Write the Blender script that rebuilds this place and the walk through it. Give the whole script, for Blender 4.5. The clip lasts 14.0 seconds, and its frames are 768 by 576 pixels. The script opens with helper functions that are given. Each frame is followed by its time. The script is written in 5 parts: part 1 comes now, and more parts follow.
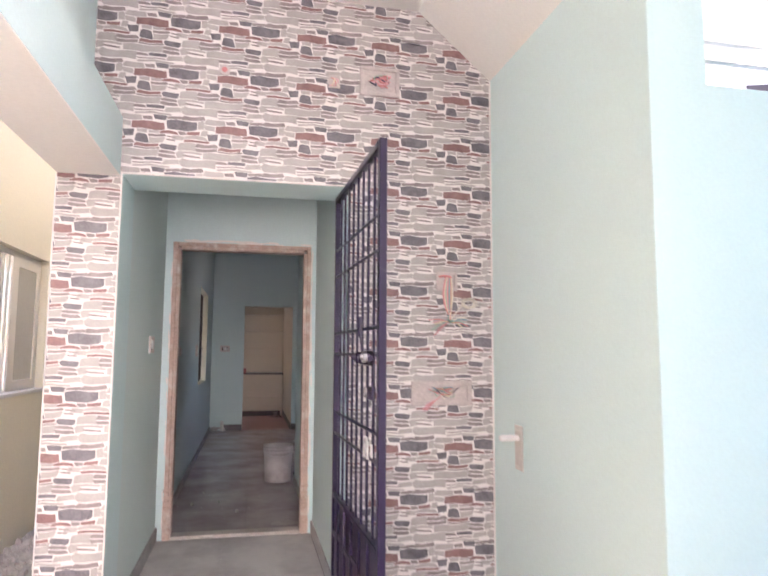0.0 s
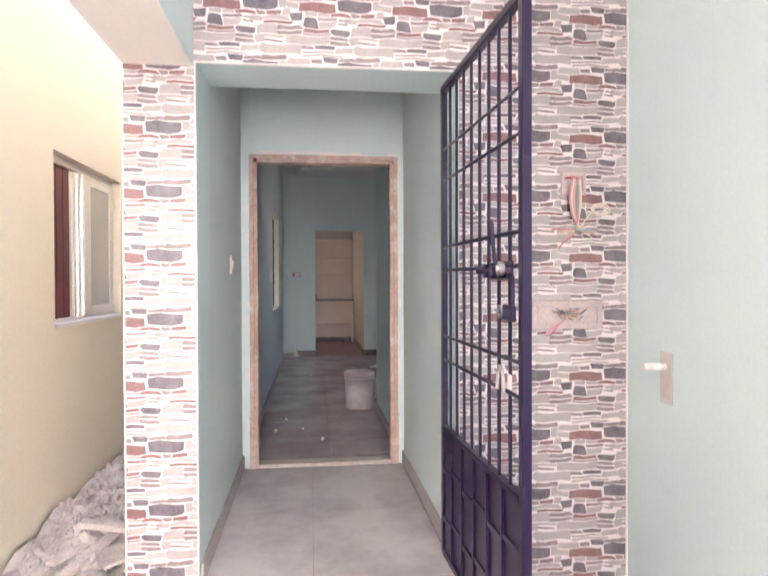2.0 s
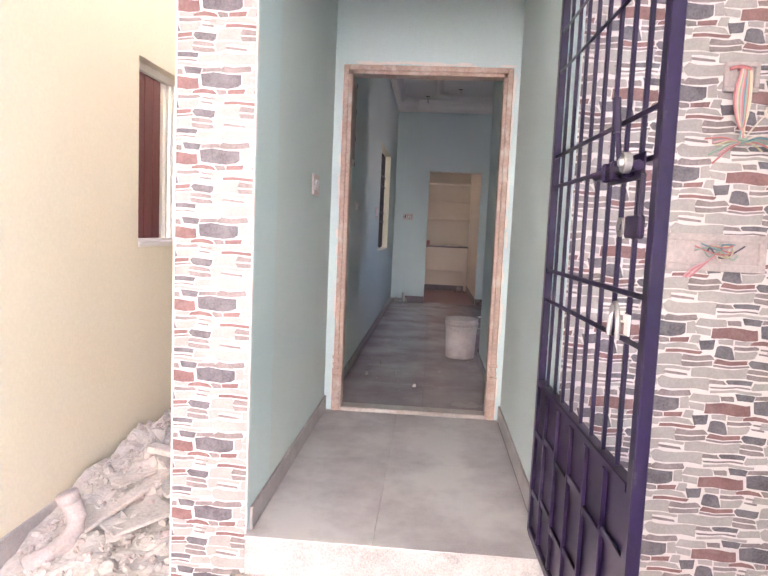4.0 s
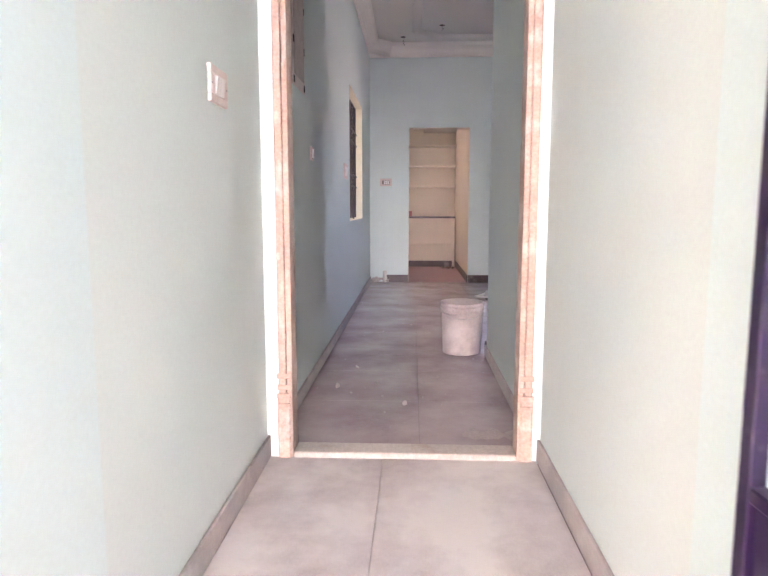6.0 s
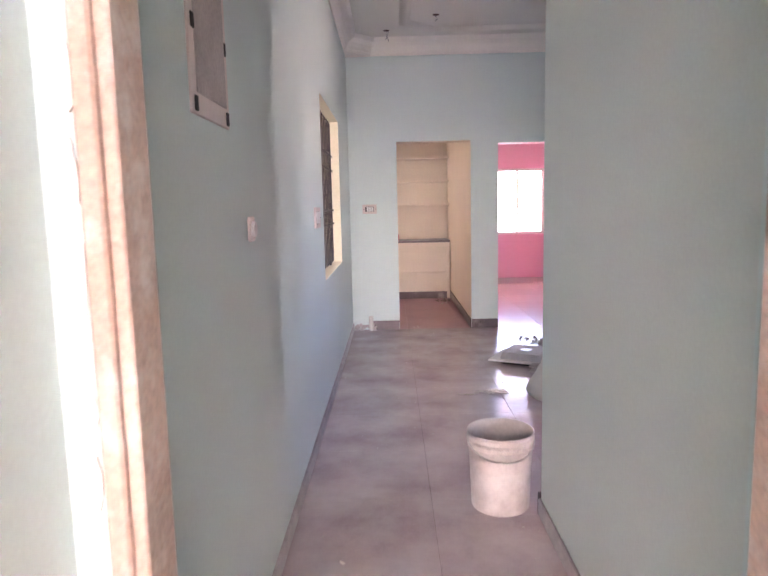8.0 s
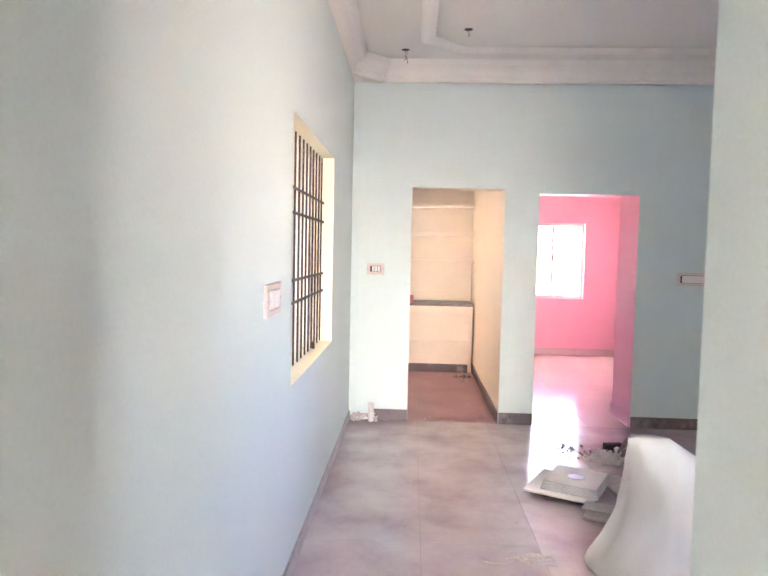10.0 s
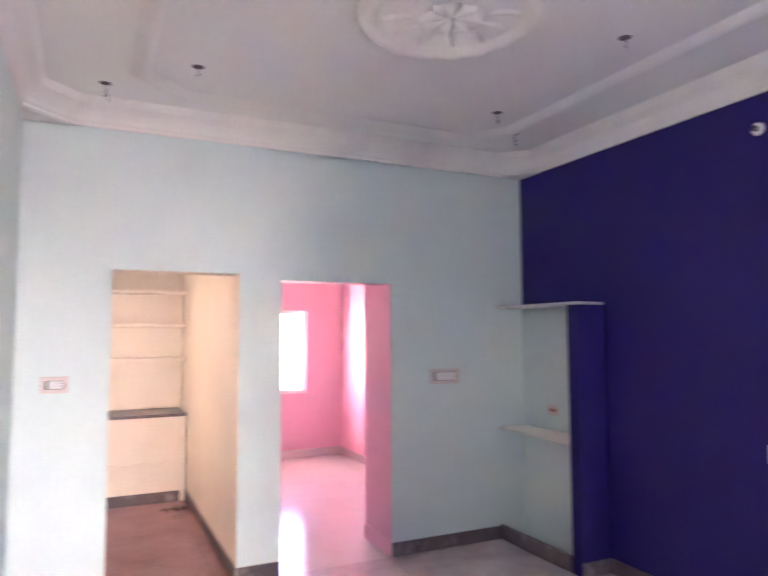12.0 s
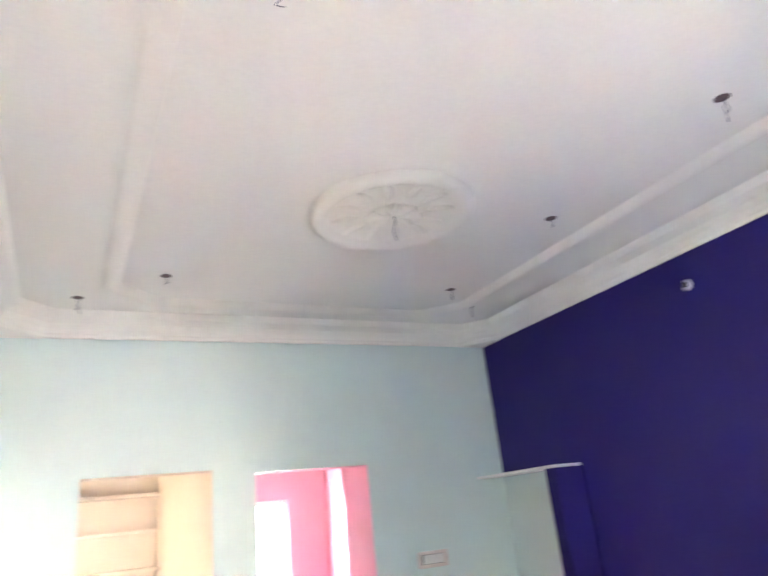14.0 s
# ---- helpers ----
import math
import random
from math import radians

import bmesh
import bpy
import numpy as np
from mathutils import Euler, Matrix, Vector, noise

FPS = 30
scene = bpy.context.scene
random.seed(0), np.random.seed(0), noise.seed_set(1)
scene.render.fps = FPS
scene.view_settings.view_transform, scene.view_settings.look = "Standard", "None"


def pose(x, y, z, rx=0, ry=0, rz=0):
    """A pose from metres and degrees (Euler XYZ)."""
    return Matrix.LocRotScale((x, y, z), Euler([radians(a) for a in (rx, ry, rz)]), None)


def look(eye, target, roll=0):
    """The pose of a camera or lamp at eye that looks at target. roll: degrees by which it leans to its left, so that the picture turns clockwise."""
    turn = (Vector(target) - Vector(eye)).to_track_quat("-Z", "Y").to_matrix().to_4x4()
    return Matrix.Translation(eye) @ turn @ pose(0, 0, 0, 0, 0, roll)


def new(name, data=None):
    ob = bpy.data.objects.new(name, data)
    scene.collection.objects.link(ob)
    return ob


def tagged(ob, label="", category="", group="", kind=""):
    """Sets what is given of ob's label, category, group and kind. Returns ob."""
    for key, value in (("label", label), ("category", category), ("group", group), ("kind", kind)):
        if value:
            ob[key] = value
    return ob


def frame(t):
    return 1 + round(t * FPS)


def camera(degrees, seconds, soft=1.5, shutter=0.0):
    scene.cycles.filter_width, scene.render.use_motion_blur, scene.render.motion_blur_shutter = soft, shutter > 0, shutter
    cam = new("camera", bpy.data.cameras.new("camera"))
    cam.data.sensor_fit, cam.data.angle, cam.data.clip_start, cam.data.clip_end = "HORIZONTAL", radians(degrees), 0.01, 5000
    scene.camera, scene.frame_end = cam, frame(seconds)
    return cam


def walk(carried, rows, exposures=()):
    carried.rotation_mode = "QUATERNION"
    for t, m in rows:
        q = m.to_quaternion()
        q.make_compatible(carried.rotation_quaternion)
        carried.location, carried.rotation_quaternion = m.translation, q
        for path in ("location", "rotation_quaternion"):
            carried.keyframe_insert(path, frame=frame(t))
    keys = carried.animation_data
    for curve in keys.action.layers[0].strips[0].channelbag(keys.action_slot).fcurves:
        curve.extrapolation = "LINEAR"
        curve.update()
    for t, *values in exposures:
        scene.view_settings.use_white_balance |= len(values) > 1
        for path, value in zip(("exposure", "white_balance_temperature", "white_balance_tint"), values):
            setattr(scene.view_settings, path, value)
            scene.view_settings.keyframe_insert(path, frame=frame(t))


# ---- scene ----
cam = camera(62.8, 14.0, soft=1.5, shutter=0.3)
PATH = [
    (0, (0.041, 0.111, 1.315), (0.456, 2.057, 1.516), 0.3),
    (0.5, (-0.028, 0.355, 1.348), (0.285, 2.301, 1.689), 0.5),
    (1, (-0.104, 0.481, 1.338), (0.169, 2.44, 1.637), -0.4),
    (1.5, (-0.11, 0.551, 1.299), (0.088, 2.536, 1.442), 0.5),
    (2, (-0.102, 0.575, 1.264), (0.127, 2.562, 1.237), -0.2),
    (2.5, (-0.125, 0.607, 1.224), (0.091, 2.578, 0.965), -0.5),
    (3, (-0.078, 0.702, 1.2), (0.049, 2.68, 0.931), -0.8),
    (3.5, (0.066, 0.89, 1.169), (-0.069, 2.885, 1.117), 1.7),
    (4, (0.065, 1.033, 1.137), (-0.083, 3.019, 0.951), 2.5),
    (4.2, (0.018, 1.123, 1.109), (-0.106, 3.112, 0.936), 2.9),
    (6.3, (0.015, 2.737, 0.995), (-0.092, 4.718, 0.741), -0.6),
    (6.5, (0.044, 2.948, 1.016), (-0.113, 4.93, 0.805), -0.3),
    (7, (0.053, 3.312, 1.155), (-0.181, 5.281, 0.893), 0.8),
    (7.5, (-0.103, 3.638, 1.24), (-0.229, 5.601, 0.88), 0.4),
    (7.7, (-0.116, 3.796, 1.297), (-0.153, 5.77, 0.98), -1.6),
    (9.8, (-0.022, 5.295, 1.491), (-0.037, 7.29, 1.353), -0.4),
    (10, (-0.026, 5.46, 1.508), (-0.114, 7.454, 1.39), 1.2),
    (10.5, (-0.05, 5.78, 1.519), (-0.081, 7.778, 1.447), 0.2),
    (11, (-0.078, 6.157, 1.599), (0.009, 8.155, 1.602), -1.7),
    (11.5, (-0.075, 6.475, 1.61), (0.108, 8.46, 1.76), 2.1),
    (12, (-0.169, 6.676, 1.653), (0.678, 8.482, 1.797), -0.2),
    (12.5, (-0.121, 6.697, 1.64), (1.163, 8.222, 1.793), 0.0),
    (13, (-0.057, 6.586, 1.696), (1.331, 7.979, 2.062), -2.6),
    (13.5, (-0.06, 6.552, 1.748), (1.257, 7.94, 2.335), -6.85),
    (14, (-0.134, 6.524, 1.683), (0.744, 8.192, 2.35), -6.2),
]

# exposure follows the darker rooms
EXPOSURES = [(0.0, 3.55, 6150, 25), (1.5, 3.75, 6150, 26), (3.0, 4.0, 6150, 26), (4.2, 4.05, 6150, 27), (6.3, 5.05, 6450, 35), (7.7, 5.15, 6550, 36), (9.8, 6.15, 6850, 27), (10.2, 6.1, 6850, 28), (11.0, 5.9, 6750, 31), (12.0, 6.0, 6500, 36), (12.5, 6.6, 6800, 29), (13.0, 6.9, 6750, 24), (14.0, 6.55, 6550, 20)]

walk(cam, [(t, look(eye, target, roll)) for t, eye, target, roll in PATH], EXPOSURES)

# ---- world and sun ----
SUN_EL, SUN_AZ = 50.0, 38.0
world = bpy.data.worlds.new("sky")
scene.world = world
world.use_nodes = True
wn = world.node_tree
sky = wn.nodes.new("ShaderNodeTexSky")
sky.sky_type = "NISHITA"
sky.sun_disc = False
sky.sun_elevation = radians(SUN_EL)
sky.sun_rotation = radians(-SUN_AZ)
sky.air_density, sky.dust_density = 1.0, 0.6
wn.nodes["Background"].inputs["Strength"].default_value = 0.085
wn.links.new(sky.outputs["Color"], wn.nodes["Background"].inputs["Color"])
sun = new("sun", bpy.data.lights.new("sun", "SUN"))
sun.data.energy, sun.data.angle, sun.data.color = 5.0, radians(0.6), (1.0, 0.93, 0.82)
sun.matrix_world = look((0, 0, 0), (math.sin(radians(SUN_AZ)) * math.cos(radians(SUN_EL)), -math.cos(radians(SUN_AZ)) * math.cos(radians(SUN_EL)), -math.sin(radians(SUN_EL))))


def fill_lamp(x, y, z, dx, dy, w, h, power, colour=(1.0, 0.97, 0.92)):
    """An added area lamp that stands in for sky light at a window's opening."""
    lamp = new("fill_light", bpy.data.lights.new("fill_light", "AREA"))
    lamp.data.shape, lamp.data.size, lamp.data.size_y, lamp.data.energy, lamp.data.color = "RECTANGLE", w, h, power, colour
    lamp.matrix_world = look((x, y, z), (x + dx, y + dy, z))


# hall fill: this front window is unseen, added to brighten the room
fill_lamp(1.3, 6.665, 1.55, 0, 1, 0.75, 1.0, 0.065, (1.0, 0.95, 0.89))
# fill for the left wall, from an added opening out of view
fill_lamp(3.145, 6.95, 1.55, -1, 0, 0.42, 1.05, 0.038, (1.0, 0.94, 0.87))
fill_lamp(2.06, 15.17, 1.41, 0, -1, 0.9, 1.1, 0.08, (1.0, 0.98, 0.95))
# kitchen fill at an unseen side window, assumed from the room's warm light
fill_lamp(-0.75, 12.7, 1.5, 1, 0, 0.9, 0.9, 0.08)

# ---- materials ----


def material(name, base, rough=0.6, metal=0.0, var=0.06, coarse=1.5, fine=45.0, bump=0.08, depth=0.003, stain=None, stain_at=0.62, stain_scale=2.5, stain_rough=None, stain_soft=0.11, each=0.0, spec=0.5):
    """Base colour varied at two scales, with a fine relief, and stains or dust of another colour where given."""
    m = bpy.data.materials.new(name)
    m.use_nodes = True
    n, ln = m.node_tree.nodes, m.node_tree.links
    b = n["Principled BSDF"]
    place = n.new("ShaderNodeNewGeometry")
    shift = n.new("ShaderNodeVectorMath")
    shift.inputs[1].default_value = (13.71, 4.13, 8.37)
    ln.new(place.outputs["Position"], shift.inputs[0])
    big, small = n.new("ShaderNodeTexNoise"), n.new("ShaderNodeTexNoise")
    for node, sc, det in ((big, coarse, 4), (small, fine, 3)):
        node.inputs["Scale"].default_value, node.inputs["Detail"].default_value = sc, det
        ln.new(shift.outputs["Vector"], node.inputs["Vector"])
    add = n.new("ShaderNodeMath")
    add.operation = "ADD"
    ln.new(big.outputs["Fac"], add.inputs[0])
    ln.new(small.outputs["Fac"], add.inputs[1])
    ramp = n.new("ShaderNodeMapRange")
    ramp.inputs["From Min"].default_value, ramp.inputs["From Max"].default_value = 0.7, 1.3
    ramp.inputs["To Min"].default_value, ramp.inputs["To Max"].default_value = 1 - var, 1 + var
    ln.new(add.outputs[0], ramp.inputs["Value"])
    scale = ramp.outputs["Result"]
    if each:
        info, spread, mul = n.new("ShaderNodeObjectInfo"), n.new("ShaderNodeMapRange"), n.new("ShaderNodeMath")
        spread.inputs["To Min"].default_value, spread.inputs["To Max"].default_value = 1 - each, 1 + each
        ln.new(info.outputs["Random"], spread.inputs["Value"])
        mul.operation = "MULTIPLY"
        ln.new(scale, mul.inputs[0])
        ln.new(spread.outputs["Result"], mul.inputs[1])
        scale = mul.outputs[0]
    tint = n.new("ShaderNodeVectorMath")
    tint.operation = "SCALE"
    tint.inputs[0].default_value = base
    ln.new(scale, tint.inputs["Scale"])
    colour = tint.outputs["Vector"]
    b.inputs["Roughness"].default_value, b.inputs["Metallic"].default_value = rough, metal
    b.inputs["Specular IOR Level"].default_value = spec
    if stain:
        st, sr, mix = n.new("ShaderNodeTexNoise"), n.new("ShaderNodeMapRange"), n.new("ShaderNodeMix")
        st.inputs["Scale"].default_value, st.inputs["Detail"].default_value, st.inputs["Roughness"].default_value = stain_scale, 7, 0.62
        ln.new(shift.outputs["Vector"], st.inputs["Vector"])
        sr.inputs["From Min"].default_value, sr.inputs["From Max"].default_value = stain_at - stain_soft, stain_at + stain_soft
        ln.new(st.outputs["Fac"], sr.inputs["Value"])
        mix.data_type = "RGBA"
        ln.new(sr.outputs["Result"], mix.inputs["Factor"])
        ln.new(colour, mix.inputs["A"])
        mix.inputs["B"].default_value = (*stain, 1)
        colour = mix.outputs["Result"]
        if stain_rough is not None:
            rr = n.new("ShaderNodeMapRange")
            rr.inputs["To Min"].default_value, rr.inputs["To Max"].default_value = rough, stain_rough
            ln.new(sr.outputs["Result"], rr.inputs["Value"])
            ln.new(rr.outputs["Result"], b.inputs["Roughness"])
    ln.new(colour, b.inputs["Base Color"])
    if bump:
        bm_ = n.new("ShaderNodeBump")
        bm_.inputs["Strength"].default_value, bm_.inputs["Distance"].default_value = bump, depth
        ln.new(small.outputs["Fac"], bm_.inputs["Height"])
        ln.new(bm_.outputs["Normal"], b.inputs["Normal"])
    return m


TEAL = material("aqua_paint", (0.635, 0.775, 0.765), 0.55, var=0.035, coarse=0.9, fine=90, bump=0.12, depth=0.002)
TEAL_IN = material("aqua_room_paint", (0.65, 0.745, 0.715), 0.62, var=0.035, coarse=0.8, fine=90, bump=0.12, depth=0.002, stain=(0.67, 0.73, 0.71), stain_at=0.68, stain_scale=1.3)
NAVY = material("navy_paint", (0.028, 0.018, 0.145), 0.55, spec=0.25, var=0.12, coarse=0.8, fine=70, bump=0.1, depth=0.002, stain=(0.030, 0.019, 0.14), stain_at=0.6, stain_scale=1.1)
YELLOW = material("cream_yellow_paint", (0.82, 0.755, 0.60), 0.7, var=0.05, coarse=0.7, fine=60, bump=0.2, depth=0.003, stain=(0.79, 0.72, 0.58), stain_at=0.66, stain_scale=0.9)
PINK = material("pink_paint", (0.86, 0.50, 0.60), 0.55, var=0.04, fine=80, bump=0.1, depth=0.002)
PEACH = material("peach_paint", (0.82, 0.715, 0.605), 0.5, var=0.05, fine=70, bump=0.1, depth=0.002)
WHITE = material("white_ceiling_paint", (0.84, 0.81, 0.765), 0.7, var=0.03, coarse=0.8, fine=60, bump=0.1, depth=0.002)
GYPSUM = material("white_gypsum", (0.84, 0.80, 0.75), 0.65, var=0.03, fine=50, bump=0.15, depth=0.003)
CREAM = material("cream_gloss_paint", (0.82, 0.77, 0.60), 0.4, var=0.05, fine=60, bump=0.08)
SKIRT = material("brown_granite", (0.13, 0.095, 0.10), 0.3, var=0.25, coarse=6, fine=160, bump=0.04, stain=(0.34, 0.30, 0.29), stain_at=0.66, stain_scale=5, stain_rough=0.7)
FLOOR = material("dusty_brown_tile", (0.45, 0.345, 0.355), 0.18, var=0.1, coarse=3.0, fine=120, bump=0.02, stain=(0.64, 0.56, 0.555), stain_at=0.5, stain_scale=2.4, stain_rough=0.26, stain_soft=0.19, each=0.02)
PORCHFLOOR = material("dusty_grey_granite", (0.47, 0.43, 0.43), 0.45, var=0.12, coarse=2.5, fine=140, bump=0.05, stain=(0.66, 0.63, 0.61), stain_at=0.47, stain_scale=3.2, stain_rough=0.75, stain_soft=0.12, each=0.03)
SKIRTGREY = material("dusty_grey_skirting", (0.40, 0.365, 0.36), 0.5, var=0.15, coarse=5, fine=130, bump=0.05, stain=(0.54, 0.50, 0.48), stain_at=0.56, stain_scale=6, stain_rough=0.8)
REDFLOOR = material("red_brown_kitchen_tile", (0.30, 0.12, 0.135), 0.33, var=0.16, coarse=3, fine=120, bump=0.02, stain=(0.50, 0.32, 0.33), stain_at=0.55, stain_scale=2.6, stain_rough=0.6, stain_soft=0.2)
LIGHTFLOOR = material("cream_vitrified_tile", (0.66, 0.58, 0.56), 0.16, var=0.05, coarse=2, fine=80, bump=0.01, stain=(0.60, 0.52, 0.51), stain_at=0.6, stain_rough=0.24, stain_soft=0.3, each=0.03)
GROUT = material("grey_grout", (0.30, 0.25, 0.25), 0.9, var=0.1)
RISER = material("rough_grey_granite", (0.42, 0.40, 0.385), 0.8, var=0.3, coarse=8, fine=130, bump=0.6, depth=0.004, stain=(0.50, 0.475, 0.455), stain_at=0.58, stain_scale=40)
TILECREAM = material("cream_step_tile", (0.66, 0.59, 0.50), 0.3, var=0.05, coarse=3, fine=90, bump=0.05, stain=(0.55, 0.50, 0.45), stain_at=0.62, stain_scale=4, stain_rough=0.7, each=0.05)
TILEBROWN = material("brown_step_tile", (0.30, 0.19, 0.175), 0.45, var=0.12, coarse=5, fine=110, bump=0.1, stain=(0.46, 0.39, 0.36), stain_at=0.56, stain_scale=7, stain_rough=0.8, each=0.08)
TILEPETAL = material("pale_petal_relief", (0.44, 0.33, 0.31), 0.5, var=0.12, coarse=5, fine=110, bump=0.1)
JOINT = material("white_tile_joint", (0.68, 0.64, 0.615), 0.4, var=0.04, fine=60, bump=0.03)
STONE = [
    material("pale_grey_stone", (0.375, 0.345, 0.33), 0.32, var=0.13, coarse=14, fine=140, bump=0.25, each=0.05),
    material("mid_grey_stone", (0.235, 0.20, 0.195), 0.32, var=0.3, coarse=16, fine=150, bump=0.25, each=0.05),
    material("slate_stone", (0.135, 0.122, 0.138), 0.32, var=0.4, coarse=18, fine=150, bump=0.25, stain=(0.19, 0.175, 0.19), stain_at=0.62, stain_scale=30, each=0.05),
    material("red_stone", (0.225, 0.12, 0.115), 0.32, var=0.25, coarse=18, fine=140, bump=0.25, stain=(0.28, 0.19, 0.175), stain_at=0.64, stain_scale=26, each=0.06),
]
ENAMEL = material("dark_violet_enamel", (0.015, 0.006, 0.034), 0.3, var=0.2, coarse=6, fine=90, bump=0.05, stain=(0.12, 0.10, 0.12), stain_at=0.74, stain_scale=14, stain_rough=0.7)
STEEL = material("bright_steel", (0.55, 0.53, 0.52), 0.3, metal=1.0, var=0.1, bump=0.03)
RUST = material("black_iron", (0.05, 0.04, 0.045), 0.5, metal=0.3, var=0.2, bump=0.1)
WOOD = material("red_brown_timber", (0.54, 0.385, 0.31), 0.6, var=0.2, coarse=7, fine=80, bump=0.25, stain=(0.70, 0.64, 0.58), stain_at=0.60, stain_scale=13, stain_rough=0.9)
DUSTWOOD = material("dust_grey_timber", (0.60, 0.54, 0.49), 0.8, var=0.15, coarse=6, fine=80, bump=0.25, stain=(0.48, 0.36, 0.29), stain_at=0.66, stain_scale=8)
PLANK = material("pale_dusty_timber", (0.56, 0.50, 0.45), 0.8, var=0.2, coarse=6, fine=70, bump=0.3)
PVC = material("grey_white_pvc", (0.62, 0.60, 0.56), 0.4, var=0.08, bump=0.03, stain=(0.45, 0.42, 0.38), stain_at=0.62, stain_scale=8, stain_rough=0.8)
PLASTIC = material("white_plastic", (0.78, 0.76, 0.74), 0.35, var=0.03, bump=0.02)
PLATE = material("beige_pink_plate", (0.69, 0.585, 0.545), 0.45, var=0.05, bump=0.03)
HOLE_SHADE = material("brown_hole_shade", (0.13, 0.085, 0.085), 0.8, var=0.2, bump=0)
DARK = material("near_black", (0.03, 0.025, 0.03), 0.8, var=0.1, bump=0)
MAROON = material("maroon_panel", (0.15, 0.035, 0.04), 0.5, var=0.15, bump=0.08)
ALU = material("white_aluminium", (0.76, 0.73, 0.68), 0.35, var=0.03, bump=0.02)
FROST = material("frosted_glass", (0.55, 0.54, 0.50), 0.25, var=0.05, coarse=1, bump=0.02)
MORTAR = material("grey_box_mortar", (0.47, 0.41, 0.39), 0.85, var=0.15, coarse=12, fine=90, bump=0.4)
RUBBLE = material("pale_rubble", (0.50, 0.46, 0.42), 0.9, var=0.25, coarse=7, fine=60, bump=0.6, depth=0.006, stain=(0.62, 0.57, 0.52), stain_at=0.56, stain_scale=6)
CHUNK = material("broken_brick_plaster", (0.50, 0.42, 0.38), 0.9, var=0.3, coarse=9, fine=60, bump=0.5, stain=(0.42, 0.24, 0.18), stain_at=0.66, stain_scale=4)
EARTH = material("dusty_ground", (0.46, 0.41, 0.36), 0.95, var=0.15, coarse=1.2, fine=30, bump=0.5, depth=0.01)
SACKM = material("white_woven_sack", (0.64, 0.61, 0.57), 0.6, var=0.06, coarse=4, fine=220, bump=0.25)
CLOTH = material("dirty_brown_rags", (0.27, 0.20, 0.19), 0.9, var=0.4, coarse=9, fine=90, bump=0.5)
PAIL = material("dusty_grey_pail", (0.52, 0.46, 0.44), 0.55, var=0.1, coarse=6, fine=60, bump=0.08, stain=(0.68, 0.63, 0.60), stain_at=0.57, stain_scale=7, stain_rough=0.9)
CONCRETE = material("pale_concrete", (0.60, 0.57, 0.53), 0.9, var=0.1, fine=40, bump=0.3)
WIRES = [material(nm, c, 0.45, var=0.05, bump=0) for nm, c in (("red_wire", (0.52, 0.19, 0.19)), ("yellow_wire", (0.60, 0.52, 0.33)), ("green_wire", (0.27, 0.38, 0.30)), ("black_wire", (0.06, 0.05, 0.09)), ("blue_wire", (0.12, 0.24, 0.30)), ("cream_wire", (0.66, 0.60, 0.50)), ("pink_wire", (0.60, 0.32, 0.34)))]

# ---- building helpers ----


def put(name, bm, mats, parent=None, label="", smooth=False):
    """One mesh object out of a bmesh."""
    bmesh.ops.recalc_face_normals(bm, faces=bm.faces)
    me = bpy.data.meshes.new(name)
    bm.to_mesh(me)
    bm.free()
    for m in mats if isinstance(mats, (list, tuple)) else [mats]:
        me.materials.append(m)
    if smooth:
        me.shade_smooth()
    ob = new(name, me)
    ob.parent = parent
    if label:
        ob["label"] = label
    return ob


def part(name, bm, mats, parent, label="", smooth=False):
    return put(name, bm, mats, parent, label, smooth)


def thing(name, loc, label, category, group="", rz=0.0):
    """An empty at a thing's base, for its parts."""
    ob = new(name)
    ob.empty_display_size = 0.05
    ob.matrix_basis = pose(*loc, 0, 0, rz)
    return tagged(ob, label, category, group)


def box(bm, x0, x1, y0, y1, z0, z1, bevel=0.0, mat=0):
    vs = [bm.verts.new((x, y, z)) for x in (x0, x1) for y in (y0, y1) for z in (z0, z1)]
    fs = [bm.faces.new([vs[i] for i in f]) for f in ((0, 1, 3, 2), (4, 6, 7, 5), (0, 4, 5, 1), (2, 3, 7, 6), (0, 2, 6, 4), (1, 5, 7, 3))]
    for f in fs:
        f.material_index = mat
    if bevel:
        es = list({e for f in fs for e in f.edges})
        bmesh.ops.bevel(bm, geom=es, offset=bevel, segments=1, affect="EDGES")
    return vs


def boxes(*dims, bevel=0.0):
    bm = bmesh.new()
    for d in dims:
        box(bm, *d, bevel=bevel)
    return bm


def tube(bm, pts, r, n=8, mat=0, r_end=None):
    """A round rod along a line of points."""
    pts = [Vector(p) for p in pts]
    rings, up = [], Vector((0.31, 0.17, 0.93)).normalized()
    for i, p in enumerate(pts):
        d = (pts[min(i + 1, len(pts) - 1)] - pts[max(i - 1, 0)]).normalized()
        a = d.cross(up if abs(d.dot(up)) < 0.97 else Vector((1, 0, 0))).normalized()
        b = d.cross(a)
        rad = r if r_end is None else r + (r_end - r) * i / (len(pts) - 1)
        rings.append([bm.verts.new(p + rad * (math.cos(k * math.tau / n) * a + math.sin(k * math.tau / n) * b)) for k in range(n)])
    fs = [bm.faces.new(rings[0][::-1]), bm.faces.new(rings[-1])]
    for r0, r1 in zip(rings, rings[1:]):
        fs += [bm.faces.new((r0[k], r0[(k + 1) % n], r1[(k + 1) % n], r1[k])) for k in range(n)]
    for f in fs:
        f.material_index = mat
    return fs


